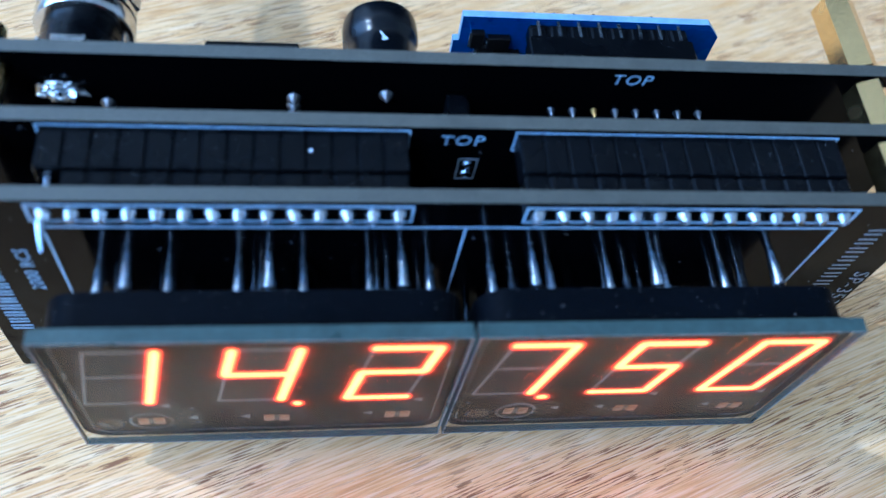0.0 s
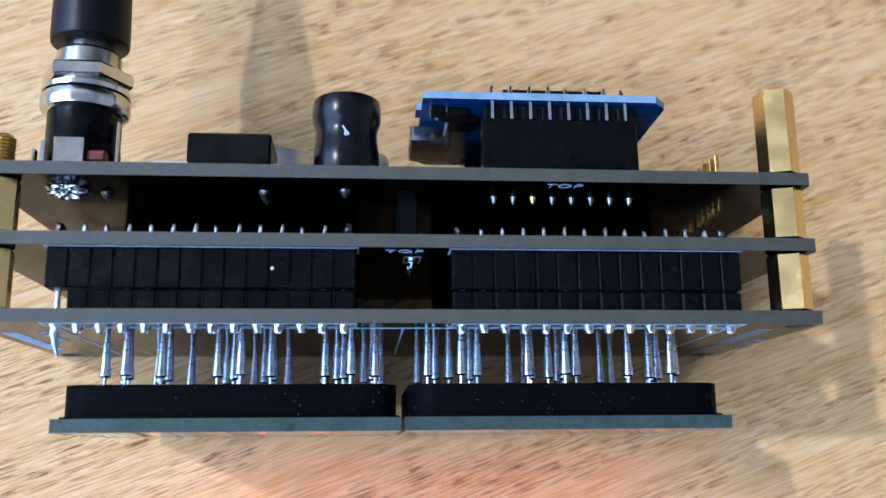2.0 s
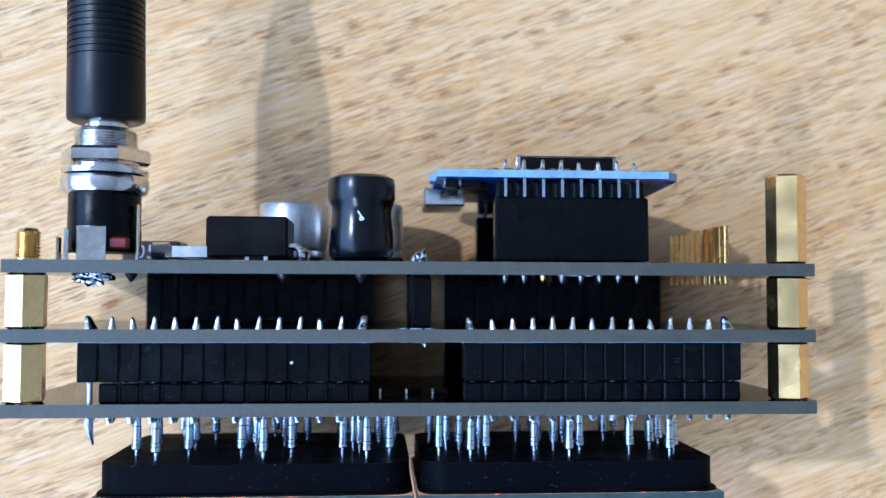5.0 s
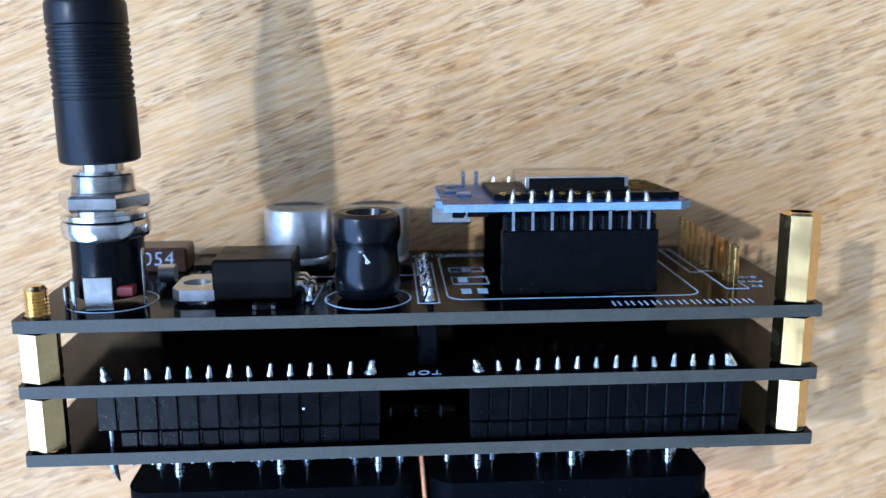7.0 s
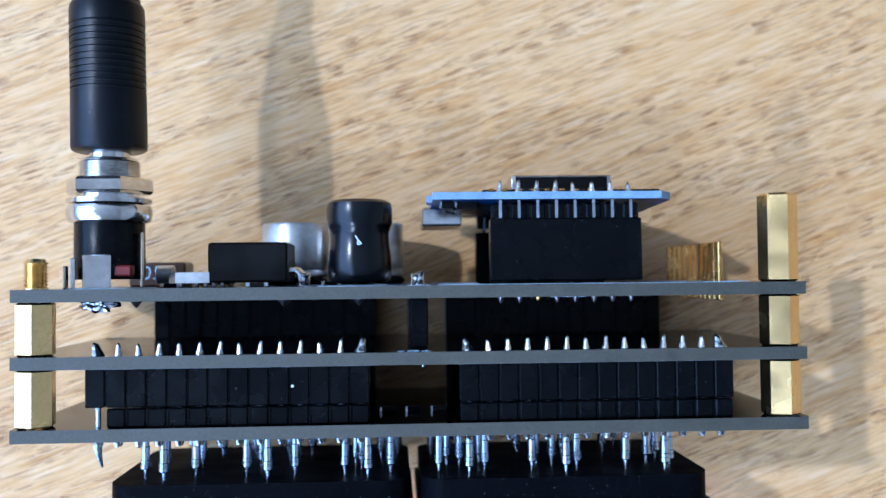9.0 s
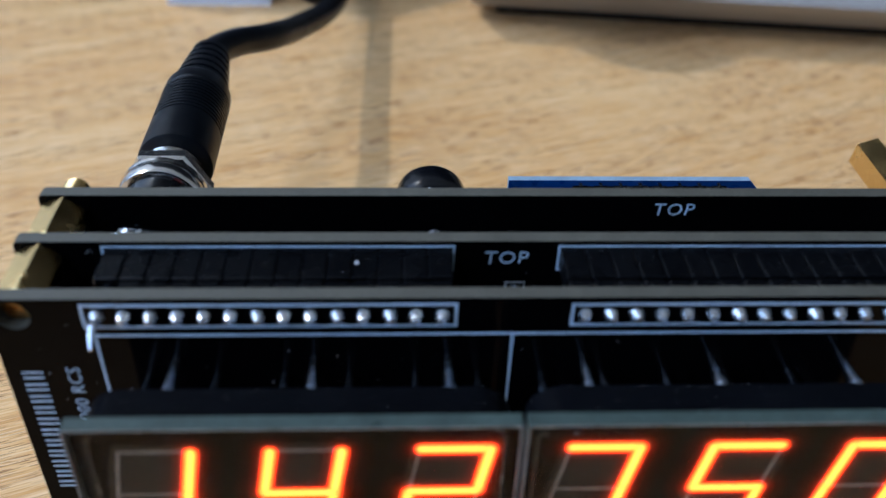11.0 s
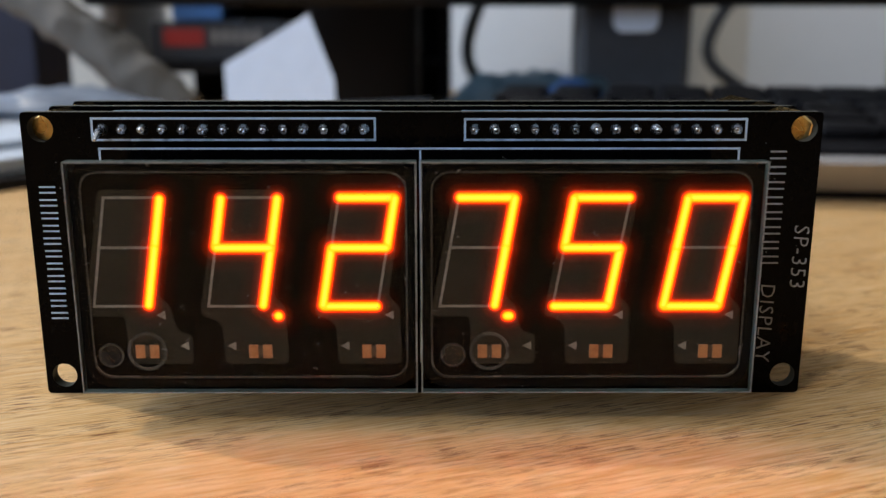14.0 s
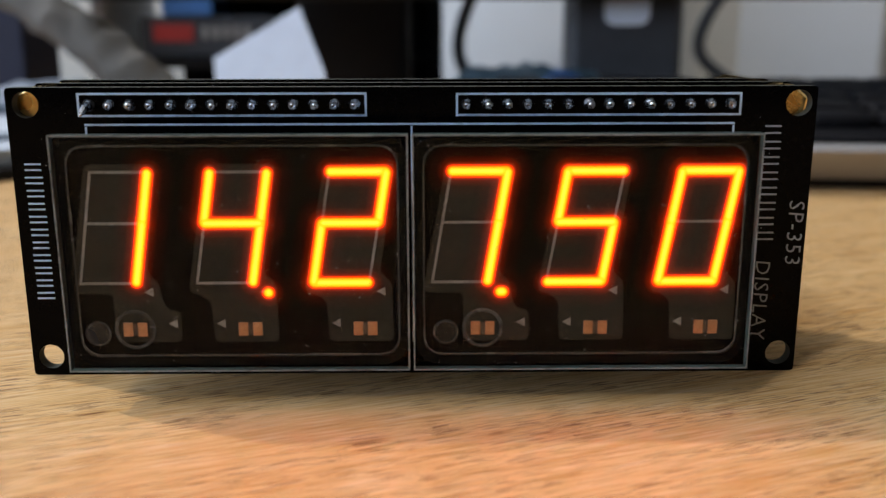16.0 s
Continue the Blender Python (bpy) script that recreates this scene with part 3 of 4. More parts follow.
def tube(x0, x1, digits, text, points, label):
    """One three-digit glow display: glass front, dark plate, black potted back, pins."""
    t = part("display_tube", plate(bmesh.new(), rounded(x0 + 0.05, x1 - 0.05, 0.56, 3.24, 0.34, 7), -1.03, -0.66), POTTING, clock, label)
    bm = bmesh.new()
    plate(bm, [(x0, 0.498), (x1, 0.498), (x1, 3.308), (x0, 3.308)], -1.216, -1.058, (), 0, 1)
    g = part("glass_front", bm, [GLASS, GLASS_EDGE], t, "clear glass plate with ground teal edges")
    g.visible_shadow = False
    # edge highlight, laid as a thin pale band round the glass
    part("glass_highlight", band(bmesh.new(), [(x0 + 0.008, 0.506), (x1 - 0.008, 0.506), (x1 - 0.008, 3.300), (x0 + 0.008, 3.300)], 0.016, -1.219, -1.2165), EDGE_HIGHLIGHT, t, "worn pale lip of the glass")
    part("tube_plate", plate(bmesh.new(), rounded(x0 + 0.12, x1 - 0.12, 0.66, 3.165, 0.22, 6), -1.046, -1.028), CERAMIC, t)
    part("edge_seal", band(bmesh.new(), rounded(x0 + 0.065, x1 - 0.065, 0.58, 3.235, 0.25, 6), 0.11, -1.0565, -1.03), FRAME_BLACK, t)
    rim = rounded(x0 + 0.125, x1 - 0.125, 0.655, 3.17, 0.22, 6)
    part("seal_line", band(bmesh.new(), rim, 0.018, -1.0575, -1.046), SEAL, t)
    for i, (x, ch) in enumerate(zip(digits, text)):
        sh = (Z_HIGH - Z_LOW) * SLANT
        foot = [(x + 0.36, Z_LOW - 0.13), (x + 0.38, 0.82), (x + 1.15, 0.82), (x + 1.15, 1.20), (x + 1.00, 1.22), (x + 0.94, 1.36)] if i == 0 else [(x + 0.02, Z_LOW - 0.14), (x + 0.15, Z_LOW - 0.24), (x + 0.17, 0.82), (x + 0.94, 0.82)]
        out = [(x - 0.10, Z_LOW - 0.06), (x - 0.07, Z_LOW - 0.13)] + foot + [(x + 0.92, Z_LOW), (x + DIGIT_W + 0.13, Z_LOW + 0.12), (x + DIGIT_W + sh + 0.10, Z_HIGH + 0.09), (x + sh - 0.06, Z_HIGH + 0.09)]
        part("electrode_pad", plate(bmesh.new(), soft_corners(out, 0.06), -1.049, -1.046), PAD, t)
        ends = digit_ends(x)
        on = LIT[ch]
        for k, (s, (p, q)) in enumerate(ends.items()):
            if s in on:
                part("lit_segment", glow_strip(p, q, -1.0540 - 0.0004 * k, 0.325), GLOW, t, "glowing orange digit segment")
            else:
                part("dark_segment", line(bmesh.new(), *p, *q, 0.030, -1.053, -1.046), WIRE, t)
        cx = x + 0.60
        cap = part("chip_body", box(bmesh.new(), cx - 0.055, cx + 0.055, -1.053, -1.046, 0.91, 1.05, 0.004), BROWN_CAP, t)
        for dx in (-0.085, 0.085):
            part("copper_tab", box(bmesh.new(), cx + dx - 0.057, cx + dx + 0.057, -1.0565, -1.046, 0.895, 1.065, 0.012, 2), COPPER, cap)
        for tx, tz in ((x + 0.80, 1.44), ((x + 1.06) if i == 0 else (x + 0.26), 1.05)):
            bm = bmesh.new()
            plate(bm, [(tx - 0.06, tz), (tx + 0.045, tz + 0.055), (tx + 0.045, tz - 0.055)], -1.053, -1.046)
            part("printed_arrow", bm, WIRE, t)
        if i in points:
            bm = glow_strip((x + 0.80 - 0.001 + (0.02 if i else -0.01), 1.43), (x + 0.85, 1.43), -1.0572, 0.33)
            part("lit_point", bm, GLOW, t, "glowing orange decimal point")
        if i == 0:
            bm = bmesh.new()
            lathe(bm, (cx, 0, 0.98), "y", [(0.245, -1.050), (0.243, -1.0575), (0.232, -1.0578), (0.208, -1.0575), (0.205, -1.050)], 36, cap=False)
            part("glass_ring", bm, SEAL, t)
            bm = bmesh.new()
            lathe(bm, (cx - 0.44, 0, 0.93), "y", [(0.155, -1.050), (0.150, -1.0572), (0.128, -1.0575), (0.105, -1.050), (0.03, -1.047)], 24)
            part("seal_plug", bm, SHRINK, t, "dark glass exhaust nipple")
            part("plug_rim", band(bmesh.new(), circle(cx - 0.44, 0.93, 0.14, 28), 0.014, -1.0585, -1.0575), SEAL, t)
    return t


def dust_on(parent, x0, x1, z0, z1, y, n, seed, name="dust"):
    """Fine dust and lint lying on an upright face."""
    r = random.Random(seed)
    bm = bmesh.new()
    for _ in range(n):
        x, z, a = r.uniform(x0, x1), r.uniform(z0, z1), r.uniform(0.004, 0.010)
        lathe(bm, (x, 0, z), "y", [(a, y), (a * 0.8, y - 0.004), (a * 0.2, y - 0.007)], 5)
    for _ in range(n // 8):
        x, z, d = r.uniform(x0, x1), r.uniform(z0, z1), r.uniform(-0.06, 0.06)
        line(bm, x, z, x + 0.05, z + d, 0.004, y - 0.004, y)
    return tagged(part(name, bm, DUST, parent, "fine pale dust"), kind="stuff")


tube(-4.058, -0.020, (-3.89, -2.52, -1.15), "142", (1,), "three-digit display showing 14.2 in orange light")
tube(0.028, 4.015, (0.25, 1.60, 2.925), "750", (0,), "three-digit display showing 7.50 in orange light")


for ob in [o for o in bpy.data.objects if o.name.startswith("display_tube")]:
    left = WORLD_ORIGIN[ob].x < 0
    dust_on(ob, -4.0 if left else 0.08, -0.08 if left else 3.96, 0.55, 3.28, -1.2172, 46, 3 if left else 8)
dust_on(front, -4.9, 4.9, 0.3, 3.74, F0, 60, 12)
dust_on(middle, -4.5, 4.5, 3.3, 3.74, M0, 24, 14)


def tube_pin(length):
    """A thin lead standing in a stepped machined socket, soldered to the board."""
    bm = bmesh.new()
    lathe(bm, (0, 0, 0), "y", [(0.022, -0.66), (0.022, -0.50)], 8)
    lathe(bm, (0, 0, 0), "y", [(0.034, -0.545), (0.060, -0.538), (0.070, -0.525), (0.070, -0.475), (0.060, -0.468), (0.060, -0.452), (0.070, -0.446), (0.070, -0.420), (0.056, -0.412), (0.056, -length), (0.048, 0.010 - length), (0.048, -0.12), (0.036, -0.11), (0.036, 0.0)], 12)
    return finish("tube_pin", bm, STEEL, Vector((0, 0, 0)))[0]


PIN = tube_pin(0.24)
for a in ((-3.62, -3.32, -2.95), (-2.27, -1.96, -1.62), (-0.95, -0.63, -0.33), (0.33, 0.73, 0.96), (1.61, 2.04, 2.23), (2.91, 3.39, 3.52)):
    for x, z in zip(a, (2.76, 3.00, 2.76)):
        put("tube_pin", PIN, Vector((x, 0, z)) * CM, front)
    for x, z in ((a[0] + 0.13, 2.25), (a[1] + 0.16, 1.75), (a[2] - 0.03, 2.15), (a[0] + 0.25, 1.0), (a[2] + 0.10, 1.3), (a[0] - 0.06, 1.55), (a[1] - 0.10, 2.42)):
        put("tube_pin", PIN, Vector((x, 0, z)) * CM, front)

# ---- parts on the back of the controller board ----
JX, JZ = -4.06, 2.88
jack = part("power_jack", lathe(bmesh.new(), (JX, 0, JZ), "y", [(0.44, 2.02), (0.46, 2.04), (0.465, 2.30), (0.455, 2.32), (0.455, 2.80)], 28), PLASTIC, back, "black barrel socket with nickel collar")
part("collar", lathe(bmesh.new(), (JX, 0, JZ), "y", [(0.46, 2.76), (0.53, 2.79), (0.55, 2.84), (0.55, 2.96), (0.53, 3.0), (0.40, 3.02)], 32), NICKEL, jack)
part("washer", lathe(bmesh.new(), (JX, 0, JZ), "y", [(0.40, 3.02), (0.54, 3.03), (0.545, 3.09), (0.40, 3.10)], 32), NICKEL, jack)
part("hex_nut", lathe(bmesh.new(), (JX, 0, JZ), "y", [(0.40, 3.14), (0.54, 3.15), (0.575, 3.19), (0.575, 3.32), (0.54, 3.36), (0.38, 3.37)], 6, phase=radians(30)), NICKEL, jack)
prof = [(0.40, 3.0)]
for i in range(8):
    prof += [(0.405, 3.34 + i * 0.034), (0.375, 3.357 + i * 0.034)]
part("thread", lathe(bmesh.new(), (JX, 0, JZ), "y", prof + [(0.36, 3.63), (0.25, 3.63)], 28), NICKEL, jack)
for x0, x1, z0, z1, y1 in ((JX - 0.20, JX + 0.16, 3.345, 3.38, 2.34), (JX - 0.47, JX - 0.43, 3.20, 3.32, 2.20), (JX - 0.36, JX - 0.30, 3.33, 3.37, 2.30), (JX + 0.46, JX + 0.49, 3.02, 3.12, 2.64)):
    part("terminal", box(bmesh.new(), x0, x1, B1, y1, z0, z1, 0.012), NICKEL, jack)
part("insulator", box(bmesh.new(), JX + 0.12, JX + 0.40, 2.06, 2.20, 3.12, 3.30, 0.02), RED_PLASTIC, jack)
part("printed_ring", band(bmesh.new(), circle(JX, JZ, 0.58), 0.02, B1, B1 + 0.006), INK, back)
for x, z in ((-3.68, 2.98), (-1.72, 3.13), (-1.72, 3.0), (-1.72, 2.86), (-0.72, 3.22)):
    bm = bmesh.new()
    lathe(bm, (x, 0, z), "y", [(0.085, B0), (0.07, B0 - 0.03), (0.035, B0 - 0.07), (0.012, B0 - 0.10 - 0.07 * (x < -3.9))], 9)
    # joints between the boards take the solder coloured for shadow
    part("solder_joint", bm, SHADED_TIN, back)

# the big lumpy joint under the power jack
bm = bmesh.new()
bmesh.ops.create_icosphere(bm, subdivisions=4, radius=1)
for v in bm.verts:
    d = v.co.normalized()
    k = 1 + 0.45 * noise.noise(d * 2.6) + 0.25 * noise.noise(d * 6.0)
    v.co = Vector((-4.11 + 0.23 * d.x * k, min(B0 + 0.01, B0 - 0.02 + 0.12 * d.y * k), 3.2 + 0.11 * d.z * k))
part("solder_joint", bm, TIN, back)

# choke coil in heat shrink
CX, CZ = -0.72, 2.93
coil = part("choke_coil", lathe(bmesh.new(), (CX, 0, CZ), "y", [(0.33, 1.93), (0.40, 1.96), (0.43, 2.04), (0.43, 2.20), (0.425, 2.32), (0.405, 2.44), (0.398, 2.56), (0.403, 2.62), (0.428, 2.69), (0.445, 2.74), (0.445, 2.93), (0.43, 3.01), (0.36, 3.05), (0.27, 3.04), (0.25, 2.96)], 32), SHRINK, back, "choke coil wrapped in black heat shrink")
mk = bmesh.new()
for p, q in (((-0.76, 2.56), (-0.72, 2.50)), ((-0.72, 2.50), (-0.68, 2.45)), ((-0.72, 2.50), (-0.735, 2.45)), ((-0.735, 2.45), (-0.70, 2.44))):
    sweep(mk, [(p[0], p[1], CZ + 0.400), (q[0], q[1], CZ + 0.406)], 0.010, 5)
part("scuff_mark", mk, WHITE_PAPER, coil)
part("printed_ring", band(bmesh.new(), circle(CX, CZ + 0.07, 0.56), 0.022, B1, B1 + 0.006), INK, back)

# two aluminium can capacitors
for x in (-1.78, -0.62):
    z = 1.15
    can = part("can_capacitor", lathe(bmesh.new(), (x, 0, z), "y", [(0.47, 2.02), (0.49, 2.05), (0.49, 2.10), (0.475, 2.13), (0.49, 2.16), (0.50, 2.20), (0.50, 2.80), (0.48, 2.84), (0.44, 2.845), (0.43, 2.835)], 36), ALU, back, "brushed aluminium can capacitor on a black base")
    part("capacitor_base", box(bmesh.new(), x - 0.52, x + 0.52, B1, 2.03, z - 0.52, z + 0.52, 0.06), PLASTIC, can)
    # half-disc for the polarity print and the dark reflection painted with it
    half = [(x + 0.40 * math.cos(radians(200 + 14 * k)), z + 0.40 * math.sin(radians(200 + 14 * k))) for k in range(11)]
    part("dark_top_patch", plate(bmesh.new(), half, 2.838, 2.848), DARK_GREY, can, "dark printed polarity mark")
    ink(lambda b: frame_line(b, x - 0.60, x + 0.60, z - 0.60, z + 0.60, 0.02, B1, B1 + 0.006), back)

# power transistor lying flat, its metal tab to the side
tr = part("power_transistor", box(bmesh.new(), -2.70, -1.66, 1.96, 2.49, 2.28, 3.20, 0.03), CHIP, back, "black power transistor lying flat with a bare metal tab")
part("metal_tab", plate(bmesh.new(), [(-3.24, 2.44), (-3.12, 2.28), (-2.68, 2.28), (-2.68, 3.20), (-3.12, 3.20), (-3.24, 3.04)], 1.96, 2.10, [(-2.98, 2.74, 0.18)]), ALU, tr)
for z in (2.5, 2.75, 3.0):
    part("leg", sweep(bmesh.new(), [(-1.68, 2.12, z), (-1.58, 2.12, z), (-1.52, 2.06, z), (-1.50, 1.90, z)], 0.04, 6), TIN, tr)
    put("solder_joint", BLOBS[0], Vector((-1.50, B1, z)) * CM, back)
for a in ((-1.42, 3.25, -1.36, 2.33), (-1.65, 2.3, -1.36, 2.3)):
    part("printed_line", line(bmesh.new(), *a, 0.022, B1, B1 + 0.006), INK, back)
for x, z in ((-2.02, 3.42), (-1.15, 2.28), (-3.45, 2.05)):
    r = part("chip_resistor", box(bmesh.new(), x - 0.1, x + 0.1, B1, B1 + 0.06, z - 0.06, z + 0.06, 0.01), CHIP, back)
    for s in (-1, 1):
        part("resistor_end", box(bmesh.new(), x + s * 0.115 - 0.03, x + s * 0.115 + 0.03, B1, B1 + 0.065, z - 0.065, z + 0.065, 0.01), TIN, r)
film = part("film_capacitor", box(bmesh.new(), -4.26, -3.42, B1, 2.27, 0.72, 1.30, 0.03), BROWN_CAP, back, "dark brown boxed film capacitor")
words("054", 0.30, (-3.84, 2.10, 1.304), 0, False, film, INK, flat=True)
part("glass_diode", sweep(bmesh.new(), [(-3.62, 2.08, 2.10), (-3.40, 2.08, 2.10)], [0.13, 0.13], 14), ALU, back)
ic = part("control_chip", box(bmesh.new(), -3.28, -2.72, B1 + 0.02, 2.05, 0.95, 1.50, 0.02), CHIP, back, "small black control chip with silver legs")
for i in range(4):
    for z, zz1 in ((0.83, 0.96), (1.49, 1.62)):
        part("leg", box(bmesh.new(), -3.22 + i * 0.127, -3.16 + i * 0.127, B1, B1 + 0.08, z, zz1, 0.01), TIN, ic)
words("Controller", 0.26, (0.52, B1 + 0.006, 0.46), 0, True, back, INK)
marks(11, 0.172, 0.17, (3.33, B1, 3.52), False, back, INK, 0.006)

# the blue microcontroller module on its tall sockets
module = part("microcontroller_module", plate(bmesh.new(), [(0.27, 0.75), (0.46, 0.56), (3.35, 0.56), (3.56, 0.78), (3.56, 2.92), (3.38, 3.12), (0.27, 3.12), (0.27, 2.72), (0.20, 2.72), (0.20, 2.45), (0.27, 2.45)], 3.0, 3.10, (), 0, 1), [BLUE_MASK, BLUE_EDGE], clock, "small blue microcontroller board on tall black sockets")
EROW = [1.18 + PITCH * i for i in range(8)]
for zc in (2.98, 0.70):
    bm = box(bmesh.new(), EROW[0] - 0.14, EROW[-1] + 0.14, B1, 2.74, zc - 0.125, zc + 0.125, 0.015)
    part("tall_socket", bm, PLASTIC, module, "tall black plastic socket strip")
    header(EROW, "pin_header", 2.76, 2.995, zc - 0.115, zc + 0.115, "black plastic pin strip", 0.014, 0.03)
    for x in EROW:
        part("pin", box(bmesh.new(), x - 0.03, x + 0.03, 2.72, 2.79, zc - 0.03, zc + 0.03), STEEL, module)
        part("pin", box(bmesh.new(), x - 0.02, x + 0.02, 2.745, 2.992, zc + 0.10, zc + 0.122), STEEL, module)
        put("pin_tip", rng.choice(REAR_JOINTS), Vector((x, 3.10, zc)) * CM, module)
        bm = bmesh.new()
        lathe(bm, (x, 0, zc + 0.05), "y", [(0.05, B0), (0.04, B0 - 0.03), (0.025, B0 - 0.08), (0.010, B0 - 0.10)], 8)
        part("solder_joint", bm, GOLD if rng.random() < 0.2 else SHADED_TIN, back)
radio = part("radio_module", box(bmesh.new(), 0.98, 3.48, 3.10, 3.18, 1.04, 2.70, 0.01), CHIP, module, "small radio board with a metal shield")
part("shield", box(bmesh.new(), 1.40, 2.82, 3.18, 3.40, 1.22, 2.58, 0.025, 2), SHIELD, radio, "silver metal shield")
# thin dark panel on the shield's front face
part("shield_front_panel", box(bmesh.new(), 1.46, 2.76, 3.205, 3.375, 2.572, 2.584, 0.004), CHIP, radio, "dark slot in the front of the shield")
zig = bmesh.new()
zp = [(2.88, 1.2)] + [(x, 1.2 + 0.18 * k) for k in range(8) for x in ((3.40, 2.94) if k % 2 else (2.94, 3.40))] + [(2.88, 2.46)]
sweep(zig, [(x, 3.182, z) for x, z in zp], 0.025, 4)
part("printed_antenna", zig, GOLD, radio)
for i in range(8):
    part("castellation", box(bmesh.new(), 1.10 + i * 0.2 - 0.05, 1.10 + i * 0.2 + 0.05, 3.10, 3.20, 2.60, 2.70, 0.02), GOLD, radio)
part("usb_socket", box(bmesh.new(), 0.14, 0.72, 2.72, 2.99, 1.45, 2.25, 0.03), NICKEL, module, "small silver charging socket")
for x, z, w, h in ((0.75, 2.75, 0.14, 0.10), (0.48, 2.80, 0.08, 0.12), (0.85, 2.4, 0.2, 0.2), (0.60, 2.62, 0.10, 0.08)):
    part("chip", box(bmesh.new(), x - w, x + w, 2.90, 3.0, z - h, z + h, 0.01), CHIP, module)
    part("chip_end", box(bmesh.new(), x - w - 0.03, x - w, 2.93, 3.0, z - h, z + h), TIN, module)
for x, z in ((0.55, 1.0), (0.62, 2.1), (0.45, 1.75)):
    part("chip", box(bmesh.new(), x - 0.1, x + 0.1, 3.10, 3.15, z - 0.06, z + 0.06, 0.01), TIN, module)
for x in (0.72, 0.92):
    part("pin_tip", box(bmesh.new(), x - 0.03, x + 0.03, 3.1, 3.32, 0.67, 0.73), STEEL, module)
module.rotation_euler.x = radians(-2.0)
out = rounded(0.33, 3.70, 0.50, 3.18, 0.22, 5)
part("printed_outline", band(bmesh.new(), out, 0.022, B1, B1 + 0.006), INK, back)
for z0, z1 in ((1.95, 2.35), (1.35, 1.6)):
    ink(lambda b: frame_line(b, 0.45, 0.95, z0, z1, 0.018, B1, B1 + 0.006), back)
for x, z in ((0.6, 2.75), (0.82, 2.75), (0.6, 2.12), (0.7, 1.48)):
    marks(3, 0.09, 0.12, (x, B1, z), True, back, INK, 0.006)
# gold programming pins
for z in [0.36 + PITCH * i for i in range(6)] + [1.96 + 0.2 * i for i in range(5)]:
    bm = bmesh.new()
    box(bm, 4.26, 4.325, B0 - 0.1, 2.46, z - 0.032, z + 0.032, 0.012)
    part("gold_pin", bm, GOLD, back)
ink(lambda b: frame_line(b, 4.14, 4.44, 1.84, 2.90, 0.02, B1, B1 + 0.006), back)
ink(lambda b: frame_line(b, 3.95, 4.12, 0.30, 1.90, 0.02, B1, B1 + 0.006), back)
words("GND", 0.15, (4.62, B1 + 0.006, 2.28), 0, True, back, INK)
words("PWR", 0.15, (4.62, B1 + 0.006, 2.52), 0, True, back, INK)
words("5V", 0.15, (4.60, B1 + 0.006, 2.78), 0, True, back, INK)

# ---- power plug with its cable ----
plug = base("power_plug", JX, 3.62, JZ, "black ribbed rubber power plug pushed into the barrel socket", "plug")
part("tip_sleeve", lathe(bmesh.new(), (JX, 0, JZ), "y", [(0.27, 3.60), (0.27, 3.76)], 24), NICKEL, plug)
prof = [(0.44, 3.73), (0.485, 3.755), (0.495, 3.80), (0.49, 4.46)]
for i in range(11):
    y = 4.48 + i * 0.085
    prof += [(0.490, y), (0.490, y + 0.045), (0.472, y + 0.052), (0.472, y + 0.078)]
prof += [(0.49, 5.43), (0.485, 5.66), (0.465, 5.71), (0.44, 5.73)]
part("grip", lathe(bmesh.new(), (JX, 0, JZ), "y", prof, 36), RUBBER, plug)
prof = []
for i in range(6):
    y = 5.72 + i * 0.23
    r = 0.435 - i * 0.024
    prof += [(r, y), (r - 0.01, y + 0.14), (r - 0.07, y + 0.15), (r - 0.075, y + 0.22)]
part("strain_relief", lathe(bmesh.new(), (JX, 0, JZ), "y", prof, 24), RUBBER, plug)
ctrl = [(JX, 6.6, JZ), (JX + 0.02, 7.2, 2.86), (JX + 0.28, 7.95, 2.70), (-3.32, 8.85, 2.40), (-2.9, 10.6, 1.85), (-2.4, 13.0, 1.30), (-2.1, 16.6, 1.0)]


def smooth_path(c, n=8):
    out = []
    c = [Vector(p) for p in c]
    for i in range(len(c) - 1):
        a, b, d, e = c[max(i - 1, 0)], c[i], c[i + 1], c[min(i + 2, len(c) - 1)]
        for k in range(n):
            s = k / n
            out.append(0.5 * (2 * b + (d - a) * s + (2 * a - 5 * b + 4 * d - e) * s * s + (3 * b - a - 3 * d + e) * s ** 3))
    return out + [c[-1]]


part("cable", sweep(bmesh.new(), smooth_path(ctrl), 0.24, 12), RUBBER, plug, "black rubber power cable")
plug.rotation_euler.z = radians(1.0)

# ---- the far side of the desk, out of focus ----
kb = base("keyboard", 7, 14, 0, "black keyboard in a raised silver case", "keyboard")
case = bmesh.new()
rows = [[case.verts.new((x, y, z)) for y, z in ((14.75, 0.28), (13.75, 1.02), (13.55, 1.22), (13.62, 1.34), (13.9, 1.36), (26.4, 1.36), (26.4, 0.28))] for x in (0.6, 40)]
for k in range(7):
    case.faces.new((rows[0][k], rows[0][(k + 1) % 7], rows[1][(k + 1) % 7], rows[1][k]))
case.faces.new(rows[0])
case.faces.new(rows[1][::-1])
bmesh.ops.recalc_face_normals(case, faces=case.faces)
part("case", case, SILVER, kb, "silver plastic case")
part("key_bed", box(bmesh.new(), 0.9, 39.7, 14.15, 26.1, 1.365, 1.6, 0.1), KEY_BLACK, kb)
for r in range(5):
    for c in range(18):
        x, y = 1.2 + c * 2.0 + (r % 3) * 0.25, 15.9 + r * 1.9
        part("key", box(bmesh.new(), x, x + 1.75, y, y + 1.65, 1.61, 2.05 + r * 0.14, 0.12), KEY_BLACK, kb)
